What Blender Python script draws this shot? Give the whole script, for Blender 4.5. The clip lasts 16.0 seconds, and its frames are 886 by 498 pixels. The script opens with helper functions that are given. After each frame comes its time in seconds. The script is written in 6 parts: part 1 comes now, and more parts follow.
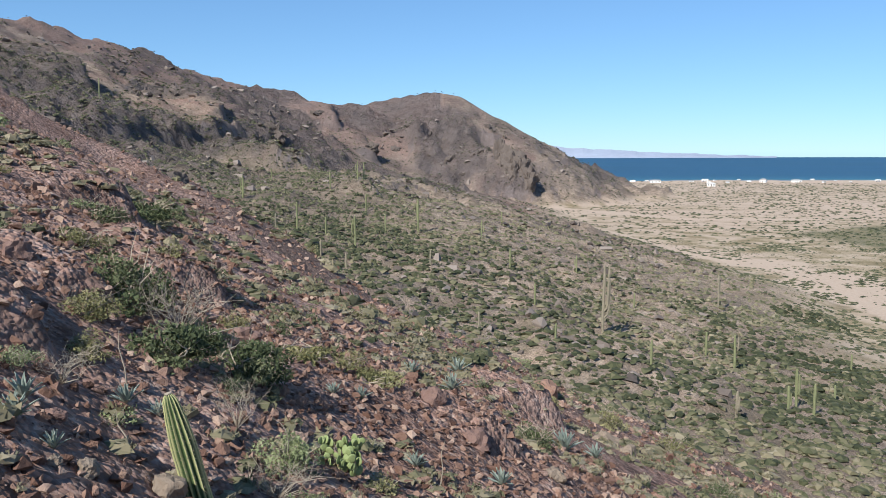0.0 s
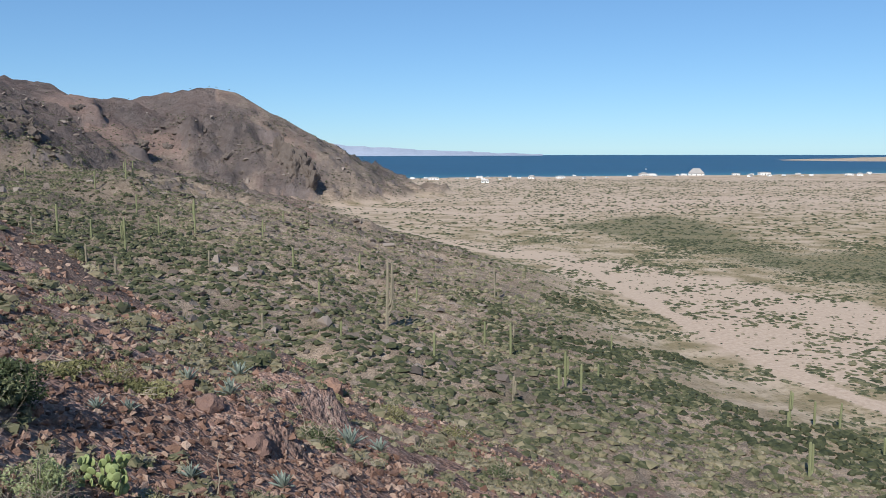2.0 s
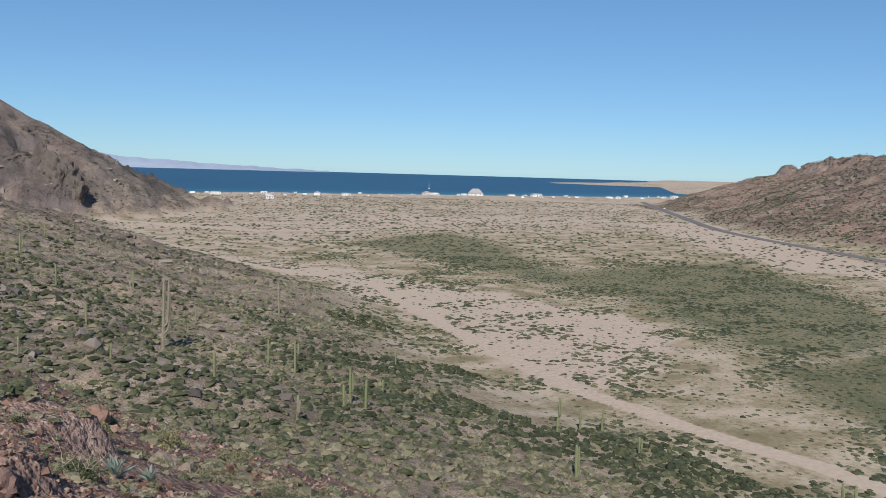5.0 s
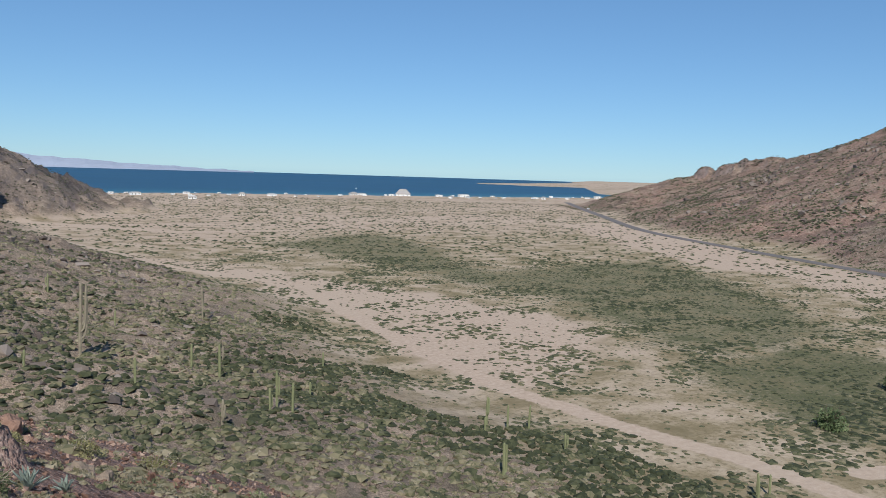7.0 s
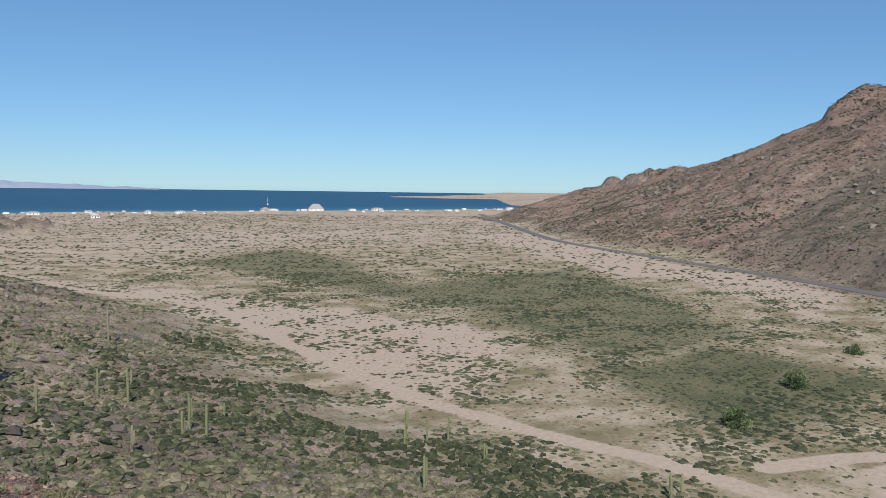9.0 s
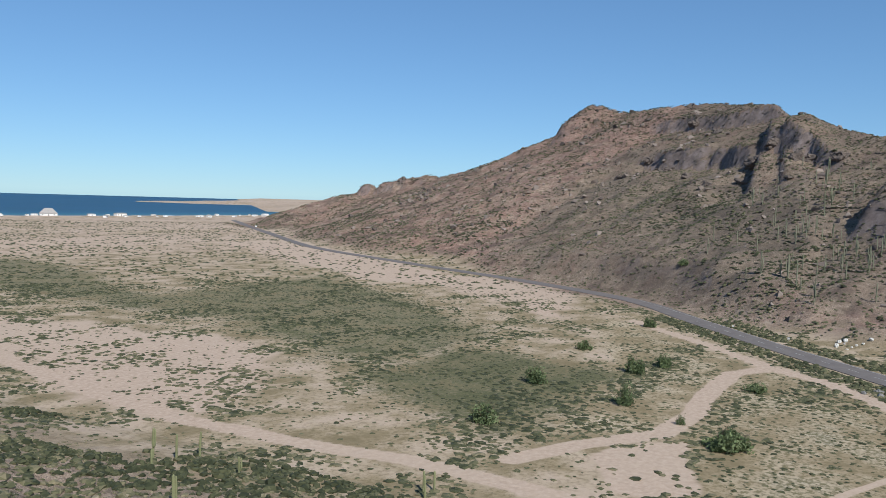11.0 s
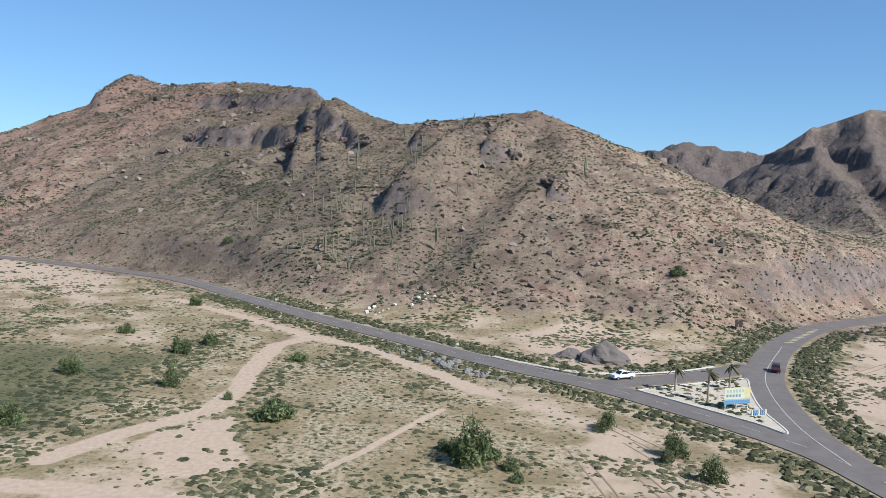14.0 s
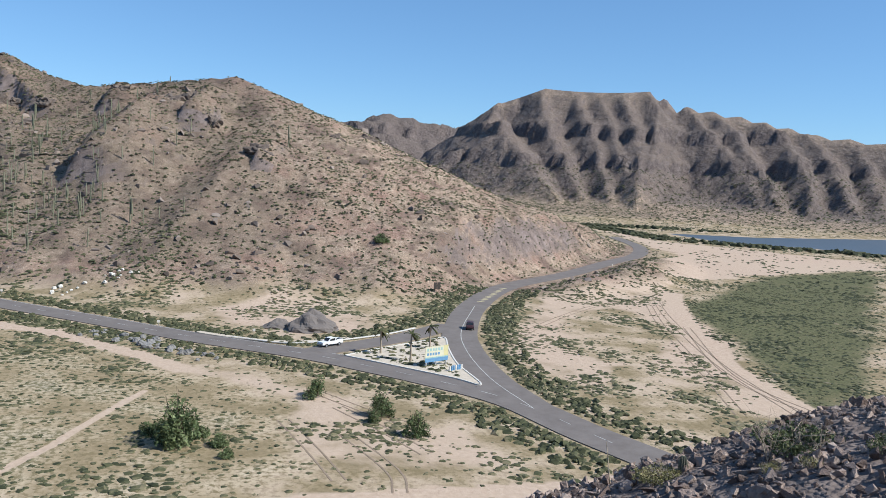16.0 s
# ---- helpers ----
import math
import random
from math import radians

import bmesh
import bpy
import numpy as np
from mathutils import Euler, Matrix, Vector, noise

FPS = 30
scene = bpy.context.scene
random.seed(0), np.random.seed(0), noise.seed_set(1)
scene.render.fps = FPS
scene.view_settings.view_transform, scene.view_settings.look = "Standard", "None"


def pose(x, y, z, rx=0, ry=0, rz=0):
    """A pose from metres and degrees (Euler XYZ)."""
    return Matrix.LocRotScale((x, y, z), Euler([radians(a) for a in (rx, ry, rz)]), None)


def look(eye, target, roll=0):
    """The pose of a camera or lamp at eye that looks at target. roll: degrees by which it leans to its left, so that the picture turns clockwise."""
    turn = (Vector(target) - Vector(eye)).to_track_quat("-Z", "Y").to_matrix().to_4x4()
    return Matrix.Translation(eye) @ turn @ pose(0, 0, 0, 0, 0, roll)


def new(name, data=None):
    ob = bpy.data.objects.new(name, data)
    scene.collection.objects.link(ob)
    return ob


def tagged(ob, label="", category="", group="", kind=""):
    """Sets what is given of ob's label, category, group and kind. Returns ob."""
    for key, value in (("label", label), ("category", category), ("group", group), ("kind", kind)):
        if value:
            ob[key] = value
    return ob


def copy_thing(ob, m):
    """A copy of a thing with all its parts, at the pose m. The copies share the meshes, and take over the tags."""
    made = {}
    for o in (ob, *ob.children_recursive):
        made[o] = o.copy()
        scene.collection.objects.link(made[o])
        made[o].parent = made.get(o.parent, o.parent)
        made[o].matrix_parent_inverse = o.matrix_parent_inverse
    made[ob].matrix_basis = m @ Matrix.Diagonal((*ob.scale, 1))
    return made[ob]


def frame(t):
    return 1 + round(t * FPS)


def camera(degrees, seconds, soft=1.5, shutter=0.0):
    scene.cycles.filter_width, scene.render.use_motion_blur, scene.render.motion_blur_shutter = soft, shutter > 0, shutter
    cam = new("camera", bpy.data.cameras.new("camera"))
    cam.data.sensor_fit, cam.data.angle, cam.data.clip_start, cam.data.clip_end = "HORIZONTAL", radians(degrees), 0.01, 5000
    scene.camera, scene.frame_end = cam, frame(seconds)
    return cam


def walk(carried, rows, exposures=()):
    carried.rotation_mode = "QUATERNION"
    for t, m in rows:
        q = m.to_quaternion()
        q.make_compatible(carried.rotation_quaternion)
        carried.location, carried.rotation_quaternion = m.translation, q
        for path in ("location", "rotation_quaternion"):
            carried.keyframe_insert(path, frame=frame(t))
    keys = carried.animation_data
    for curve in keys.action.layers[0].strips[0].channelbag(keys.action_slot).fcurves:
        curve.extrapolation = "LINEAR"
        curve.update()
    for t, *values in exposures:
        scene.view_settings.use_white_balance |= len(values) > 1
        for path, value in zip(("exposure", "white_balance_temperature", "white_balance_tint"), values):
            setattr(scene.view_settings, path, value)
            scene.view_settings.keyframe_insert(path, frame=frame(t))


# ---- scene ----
# ---------------------------------------------------------------- camera
EYE, ARM = 36.0, 0.3
cam = camera(56.64, 16.0, 0.7)
VIEWS = [
    (0.0, -0.00, -6.75, -0.22),
    (0.5, 2.99, -7.38, -0.50),
    (1.0, 6.37, -7.16, -0.51),
    (1.5, 10.19, -7.09, 0.15),
    (2.0, 15.10, -6.94, -0.14),
    (2.5, 19.89, -6.54, -0.37),
    (3.0, 22.73, -5.57, -0.28),
    (3.5, 24.47, -5.29, 0.86),
    (4.0, 28.44, -5.47, 1.70),
    (4.2, 29.13, -5.53, 1.69),
    (6.3, 32.62, -5.32, 1.76),
    (6.5, 33.99, -5.31, 2.12),
    (7.0, 35.07, -5.39, 1.77),
    (7.5, 36.39, -5.80, 2.03),
    (8.0, 39.01, -5.23, 2.29),
    (8.2, 38.76, -4.69, 1.78),
    (10.3, 51.76, -3.98, 1.61),
    (10.5, 54.00, -3.66, 2.24),
    (11.0, 57.86, -3.50, 1.69),
    (11.5, 62.92, -3.61, 2.07),
    (12.0, 66.04, -3.75, 1.85),
    (12.5, 69.46, -3.71, 2.27),
    (13.0, 74.00, -3.80, 1.26),
    (13.5, 81.77, -3.94, 2.30),
    (14.0, 88.87, -3.89, 2.67),
    (14.5, 93.23, -3.69, 1.93),
    (15.0, 101.10, -5.24, 1.26),
    (15.5, 106.47, -5.30, 2.04),
    (16.0, 109.25, -5.02, 2.84),
]


def view_pose(yaw, pitch, lean):
    a, p = radians(yaw), radians(pitch)
    eye = Vector((ARM * math.sin(a), ARM * (math.cos(a) - 1), EYE))
    way = Vector((math.sin(a) * math.cos(p), math.cos(a) * math.cos(p), math.sin(p)))
    return look(eye, eye + way, lean)


walk(cam, [(t, view_pose(a, p, r)) for t, a, p, r in VIEWS], exposures=[(t, e, 6040, 8) for t, e in ((0.0, 0.3), (1.5, 0.14), (3.0, -0.04), (7.0, -0.14), (11.5, -0.02), (14.0, 0.26), (16.0, 0.31))])

# ---------------------------------------------------------------- sky and sun
SUN_AZ, SUN_EL = 215.0, 42.0
world = bpy.data.worlds.new("world")
scene.world = world
world.use_nodes = True
wn = world.node_tree
sky = wn.nodes.new("ShaderNodeTexSky")
sky.sky_type = "NISHITA"
sky.sun_disc = False
sky.sun_elevation, sky.sun_rotation = radians(SUN_EL), radians(SUN_AZ)
sky.air_density, sky.dust_density, sky.ozone_density = 0.8, 0.0, 2.6
back = wn.nodes["Background"]
back.inputs[1].default_value = 0.15
tint = wn.nodes.new("ShaderNodeMix")
tint.data_type, tint.blend_type = "RGBA", "MULTIPLY"
tint.inputs[0].default_value = 1.0
tint.inputs[7].default_value = (0.70, 0.97, 1.22, 1)
soften = wn.nodes.new("ShaderNodeGamma")
soften.inputs[1].default_value = 0.7
wn.links.new(sky.outputs[0], soften.inputs[0])
wn.links.new(soften.outputs[0], tint.inputs[6])
wn.links.new(tint.outputs[2], back.inputs[0])
sun = new("sun", bpy.data.lights.new("sun", "SUN"))
sun.data.energy, sun.data.angle, sun.data.color = 5.0, radians(0.53), (1.0, 0.95, 0.87)
sd = Vector((math.sin(radians(SUN_AZ)) * math.cos(radians(SUN_EL)), math.cos(radians(SUN_AZ)) * math.cos(radians(SUN_EL)), math.sin(radians(SUN_EL))))
sun.matrix_world = look(sd * 200, (0, 0, 0))


# ---------------------------------------------------------------- materials
def mat_new(name, rough=0.9, spec=0.2):
    m = bpy.data.materials.new(name)
    m.use_nodes = True
    b = m.node_tree.nodes["Principled BSDF"]
    b.inputs["Roughness"].default_value = rough
    b.inputs["Specular IOR Level"].default_value = spec
    return m, m.node_tree, b


class Graph:
    """Short calls for building node trees."""

    def __init__(self, tree):
        self.t = tree
        self.co = None

    def put(self, sock, v):
        if hasattr(v, "is_output"):
            self.t.links.new(v, sock)
        else:
            sock.default_value = v

    def coords(self):
        if self.co is None:
            self.co = self.t.nodes.new("ShaderNodeNewGeometry").outputs["Position"]
        return self.co

    def noise(self, scale, detail=4.0, rough=0.6, vec=None, dist=0.0):
        n = self.t.nodes.new("ShaderNodeTexNoise")
        n.inputs["Scale"].default_value = scale
        n.inputs["Detail"].default_value = detail
        n.inputs["Roughness"].default_value = rough
        n.inputs["Distortion"].default_value = dist
        self.put(n.inputs["Vector"], vec or self.coords())
        return n.outputs["Fac"]

    def voronoi(self, scale, out="Distance", vec=None, rnd=1.0):
        n = self.t.nodes.new("ShaderNodeTexVoronoi")
        n.inputs["Scale"].default_value = scale
        n.inputs["Randomness"].default_value = rnd
        self.put(n.inputs["Vector"], vec or self.coords())
        return n.outputs[out]

    def ramp(self, fac, stops):
        n = self.t.nodes.new("ShaderNodeValToRGB")
        e = n.color_ramp.elements
        while len(e) < len(stops):
            e.new(0.5)
        for el, (p, c) in zip(e, stops):
            el.position = p
            el.color = (*c, 1) if len(c) == 3 else c
        self.put(n.inputs[0], fac)
        return n.outputs[0]

    def mix(self, fac, a, b, mode="MIX"):
        n = self.t.nodes.new("ShaderNodeMix")
        n.data_type, n.blend_type = "RGBA", mode
        self.put(n.inputs[0], fac)
        for s, v in ((n.inputs[6], a), (n.inputs[7], b)):
            self.put(s, (*v, 1) if isinstance(v, tuple) and len(v) == 3 else v)
        return n.outputs[2]

    def math(self, op, a, b=0.0, clamp=False):
        n = self.t.nodes.new("ShaderNodeMath")
        n.operation, n.use_clamp = op, clamp
        self.put(n.inputs[0], a)
        self.put(n.inputs[1], b)
        return n.outputs[0]

    def step(self, v, lo, hi):
        n = self.t.nodes.new("ShaderNodeMapRange")
        n.interpolation_type = "SMOOTHSTEP"
        self.put(n.inputs[0], v)
        n.inputs[1].default_value, n.inputs[2].default_value = lo, hi
        return n.outputs[0]

    def attr(self, name):
        n = self.t.nodes.new("ShaderNodeAttribute")
        n.attribute_name = name
        return n

    def bump(self, height, strength, distance, bsdf):
        n = self.t.nodes.new("ShaderNodeBump")
        n.inputs["Strength"].default_value = strength
        n.inputs["Distance"].default_value = distance
        self.put(n.inputs["Height"], height)
        self.t.links.new(n.outputs[0], bsdf.inputs["Normal"])


def plain_mat(name, colour, rough=0.8, spec=0.3, vary=0.25, scale=6.0, metal=0.0, bump=0.0):
    """One colour with mottling at two scales."""
    m, t, b = mat_new(name, rough, spec)
    g = Graph(t)
    co = t.nodes.new("ShaderNodeTexCoord").outputs["Object"]
    n1, n2 = g.noise(scale, 3, 0.6, co), g.noise(scale * 9, 3, 0.6, co)
    f = g.math("ADD", g.math("MULTIPLY", n1, 0.6), g.math("MULTIPLY", n2, 0.4))
    lo = tuple(c * (1 - vary) for c in colour)
    hi = tuple(min(1, c * (1 + vary)) for c in colour)
    t.links.new(g.ramp(f, [(0.3, lo), (0.7, hi)]), b.inputs["Base Color"])
    b.inputs["Metallic"].default_value = metal
    if bump:
        g.bump(n2, 0.6, bump, b)
    return m


def ground_mat():
    m, t, b = mat_new("ground", 0.95, 0.1)
    g = Graph(t)
    a = g.attr("cover")
    sep = t.nodes.new("ShaderNodeSeparateColor")
    t.links.new(a.outputs["Color"], sep.inputs[0])
    sand, green, red = sep.outputs[0], sep.outputs[1], sep.outputs[2]
    hill = g.attr("hill").outputs["Fac"]
    lava = g.attr("lava").outputs["Fac"]
    litter = g.attr("litter").outputs["Fac"]
    crag = g.attr("crag").outputs["Fac"]
    big, mid, fine, grit = g.noise(0.012, 4, 0.6), g.noise(0.09, 5, 0.62), g.noise(1.1, 5, 0.65), g.noise(9.0, 4, 0.7)
    # dry valley floor: pale sand, straw and grey-green crust
    soil = g.ramp(mid, [(0.30, (0.195, 0.152, 0.084)), (0.46, (0.315, 0.245, 0.15)), (0.60, (0.47, 0.378, 0.26)), (0.75, (0.56, 0.465, 0.345))])
    soil = g.mix(g.step(fine, 0.45, 0.62), soil, (0.215, 0.168, 0.095))
    bare = g.ramp(fine, [(0.25, (0.37, 0.272, 0.198)), (0.5, (0.475, 0.356, 0.266)), (0.8, (0.585, 0.46, 0.36))])
    bare = g.mix(g.step(big, 0.42, 0.62), bare, g.mix(0.5, bare, (0.48, 0.37, 0.275)))
    col = g.mix(g.step(g.math("ADD", sand, g.math("MULTIPLY", g.math("SUBTRACT", mid, 0.5), 0.9)), 0.30, 0.62), soil, bare)
    grass = g.ramp(fine, [(0.25, (0.06, 0.068, 0.034)), (0.5, (0.108, 0.108, 0.054)), (0.75, (0.215, 0.182, 0.1))])
    col = g.mix(g.step(g.math("ADD", green, g.math("MULTIPLY", g.math("ADD", g.math("SUBTRACT", mid, 0.5), g.math("SUBTRACT", fine, 0.55)), 1.3)), 0.35, 0.95), col, grass)
    # hillsides: broken volcanic rock, brown to brick red, with grey scree
    tan = g.ramp(g.noise(0.35, 6, 0.7), [(0.28, (0.15, 0.108, 0.076)), (0.45, (0.26, 0.19, 0.136)), (0.6, (0.36, 0.272, 0.2)), (0.75, (0.45, 0.365, 0.28))])
    brick = g.ramp(g.noise(0.55, 6, 0.72), [(0.28, (0.11, 0.06, 0.044)), (0.45, (0.22, 0.13, 0.097)), (0.6, (0.30, 0.188, 0.146)), (0.78, (0.39, 0.27, 0.215))])
    rock = g.mix(g.step(g.math("ADD", red, g.math("MULTIPLY", g.math("SUBTRACT", mid, 0.5), 1.3)), 0.30, 0.70), tan, brick)
    rock = g.mix(g.math("MULTIPLY", g.step(grit, 0.48, 0.72), 0.62), rock, (0.43, 0.345, 0.285))
    rock = g.mix(g.math("MULTIPLY", g.step(g.noise(0.16, 6, 0.68), 0.47, 0.60), g.math("MULTIPLY", 0.55, g.math("SUBTRACT", 1.0, red, True))), rock, (0.115, 0.098, 0.06))
    duff = g.ramp(g.noise(0.8, 6, 0.75), [(0.3, (0.075, 0.06, 0.043)), (0.5, (0.135, 0.106, 0.078)), (0.7, (0.22, 0.175, 0.135))])
    rock = g.mix(g.math("MULTIPLY", litter, 0.82), rock, duff)
    cell = g.voronoi(7.0, "Color")
    cell2 = g.voronoi(22.0, "Color")
    cs, cs2 = t.nodes.new("ShaderNodeSeparateColor"), t.nodes.new("ShaderNodeSeparateColor")
    t.links.new(cell, cs.inputs[0])
    t.links.new(cell2, cs2.inputs[0])
    shade = g.math("ADD", 0.45, g.math("ADD", g.math("MULTIPLY", cs.outputs[0], 0.55), g.math("MULTIPLY", cs2.outputs[0], 0.6)))
    rock = g.mix(1.0, rock, g.ramp(g.math("MULTIPLY", shade, 0.6), [(0.0, (0.0, 0.0, 0.0)), (1.0, (1.67, 1.67, 1.67))]), "MULTIPLY")
    rock = g.mix(g.math("MULTIPLY", g.step(g.noise(0.045, 5, 0.65), 0.50, 0.62), 0.5), rock, (0.085, 0.07, 0.058))
    nz = t.nodes.new("ShaderNodeSeparateXYZ")
    t.links.new(t.nodes.new("ShaderNodeNewGeometry").outputs["True Normal"], nz.inputs[0])
    steep = g.math("SUBTRACT", 1.0, g.step(g.math("ADD", nz.outputs[2], g.math("MULTIPLY", g.math("SUBTRACT", mid, 0.5), 0.30)), 0.56, 0.76))
    grey = g.ramp(g.noise(0.18, 7, 0.75), [(0.3, (0.075, 0.06, 0.057)), (0.5, (0.175, 0.14, 0.128)), (0.72, (0.31, 0.255, 0.235))])
    rock = g.mix(g.math("MULTIPLY", steep, g.math("SUBTRACT", 0.85, g.math("MULTIPLY", g.step(red, 0.6, 0.95), 0.55))), rock, grey)
    split = g.noise(0.09, 8, 0.78, None, 0.6)
    face = g.ramp(g.math("ADD", g.math("MULTIPLY", split, 0.6), g.math("MULTIPLY", g.noise(0.4, 5, 0.75), 0.4)), [(0.36, (0.06, 0.05, 0.048)), (0.47, (0.15, 0.122, 0.113)), (0.56, (0.24, 0.2, 0.183)), (0.68, (0.34, 0.285, 0.26))])
    rock = g.mix(g.math("MULTIPLY", crag, 0.62), rock, face)
    col = g.mix(hill, col, rock)
    dark = g.ramp(g.math("ADD", g.math("MULTIPLY", grit, 0.5), g.math("MULTIPLY", g.noise(0.08, 5, 0.7), 0.5)), [(0.35, (0.08, 0.063, 0.058)), (0.52, (0.155, 0.125, 0.113)), (0.66, (0.25, 0.205, 0.185))])
    col = g.mix(lava, col, dark)
    t.links.new(col, b.inputs["Base Color"])
    peb = g.math("SUBTRACT", 1.0, g.voronoi(7.0))
    peb2 = g.math("SUBTRACT", 1.0, g.voronoi(22.0))
    rub = g.math("ADD", g.math("MULTIPLY", peb, 0.09), g.math("MULTIPLY", peb2, 0.035))
    h = g.math("ADD", g.math("MULTIPLY", g.math("ADD", g.math("MULTIPLY", g.noise(0.25, 6, 0.7), 0.55), rub), hill), g.math("ADD", g.math("MULTIPLY", fine, 0.14), g.math("MULTIPLY", grit, 0.04)))
    h = g.math("ADD", h, g.math("MULTIPLY", crag, g.math("ADD", g.math("MULTIPLY", split, 8.0), g.math("MULTIPLY", g.voronoi(0.16), 2.2))))
    g.bump(h, 0.8, 1.0, b)
    return m


def water_mat(name, deep, shore_y=None):
    m, t, b = mat_new(name, 0.42, 0.22)
    g = Graph(t)
    n = g.noise(0.004, 3, 0.5)
    col = g.ramp(n, [(0.3, deep), (0.7, tuple(c * 1.25 for c in deep))])
    if shore_y:
        sx = t.nodes.new("ShaderNodeSeparateXYZ")
        t.links.new(g.coords(), sx.inputs[0])
        near = g.math("SUBTRACT", 1.0, g.step(g.math("ADD", sx.outputs[1], g.math("MULTIPLY", n, 120.0)), shore_y + 60, shore_y + 330))
        col = g.mix(g.math("MULTIPLY", near, 0.8), col, (0.045, 0.16, 0.19))
    t.links.new(col, b.inputs["Base Color"])
    g.bump(g.noise(0.5, 3, 0.6), 0.25, 0.5, b)
    return m


def leaf_mat(name, stops, rough=0.75):
    """Foliage whose colour follows the plant's own tone, with each leaf a little different."""
    m, t, b = mat_new(name, rough, 0.15)
    g = Graph(t)
    isl = t.nodes.new("ShaderNodeNewGeometry").outputs["Random Per Island"]
    tone = g.attr("tone").outputs["Fac"]
    f = g.math("ADD", tone, g.math("MULTIPLY", g.math("SUBTRACT", isl, 0.5), 0.4), True)
    t.links.new(g.ramp(f, stops), b.inputs["Base Color"])
    return m


def asphalt_mat():
    m, t, b = mat_new("asphalt", 0.85, 0.25)
    g = Graph(t)
    c = g.ramp(g.noise(0.25, 5, 0.7), [(0.3, (0.135, 0.115, 0.103)), (0.7, (0.195, 0.17, 0.153))])
    c = g.mix(g.math("MULTIPLY", g.step(g.noise(14, 3, 0.7), 0.45, 0.7), 0.35), c, (0.21, 0.19, 0.175))
    t.links.new(c, b.inputs["Base Color"])
    return m


M_GROUND = ground_mat()
M_SEA = water_mat("sea_water", (0.010, 0.052, 0.098), 985)
M_LAKE = water_mat("lagoon_water", (0.075, 0.095, 0.115))
M_ASPHALT = asphalt_mat()
M_LINE = plain_mat("road_paint", (0.46, 0.45, 0.42), 0.7, 0.3, 0.2, 3)
M_YLINE = plain_mat("yellow_paint", (0.42, 0.36, 0.22), 0.7, 0.3, 0.2, 3)
M_WHITE = plain_mat("white_wash", (0.60, 0.57, 0.52), 0.85, 0.2, 0.12, 1.5)
SHRUB_STOPS = [(0.0, (0.038, 0.043, 0.022)), (0.3, (0.086, 0.088, 0.044)), (0.55, (0.158, 0.141, 0.081)), (0.8, (0.225, 0.187, 0.115)), (1.0, (0.275, 0.235, 0.16))]
M_SHRUB = leaf_mat("desert_scrub", SHRUB_STOPS)


# ---------------------------------------------------------------- shape of the land
def lattice(ix, iy, seed):
    h = (ix * 374761393 + iy * 668265263 + seed * 144269504) & 0xFFFFFFFF
    h = ((h ^ (h >> 13)) * 1274126177) & 0xFFFFFFFF
    return ((h ^ (h >> 16)) & 0xFFFF) / 65535.0


def vnoise(x, y, seed=1):
    ix, iy = np.floor(x).astype(np.int64), np.floor(y).astype(np.int64)
    fx, fy = x - ix, y - iy
    fx, fy = fx * fx * (3 - 2 * fx), fy * fy * (3 - 2 * fy)
    a, b = lattice(ix, iy, seed), lattice(ix + 1, iy, seed)
    c, d = lattice(ix, iy + 1, seed), lattice(ix + 1, iy + 1, seed)
    return (a + (b - a) * fx) * (1 - fy) + (c + (d - c) * fx) * fy


def fbm(x, y, seed=1, octaves=4, ridged=False):
    out, amp, tot = np.zeros_like(x), 1.0, 0.0
    for k in range(octaves):
        v = vnoise(x * 2 ** k + 17.3 * k, y * 2 ** k - 9.1 * k, seed + k)
        out += amp * ((1 - abs(2 * v - 1)) if ridged else v)
        tot, amp = tot + amp, amp * 0.5
    return out / tot


def smooth(v, lo, hi):
    u = np.clip((v - lo) / (hi - lo), 0, 1)
    return u * u * (3 - 2 * u)


def line_gap(x, y, pts):
    """Distance to a polyline."""
    best = np.full_like(x, 1e9)
    for (ax, ay), (bx, by) in zip(pts, pts[1:]):
        dx, dy = bx - ax, by - ay
        k = np.clip(((x - ax) * dx + (y - ay) * dy) / (dx * dx + dy * dy), 0, 1)
        best = np.minimum(best, np.hypot(x - ax - k * dx, y - ay - k * dy))
    return best


def inside(x, y, pts):
    """Signed distance to a polygon: positive within."""
    flag = np.zeros(x.shape, bool)
    for (ax, ay), (bx, by) in zip(pts, pts[1:] + pts[:1]):
        cut = ((ay > y) != (by > y)) & (x < (bx - ax) * (y - ay) / ((by - ay) or 1e-9) + ax)
        flag ^= cut
    return np.where(flag, 1, -1) * line_gap(x, y, pts + pts[:1])


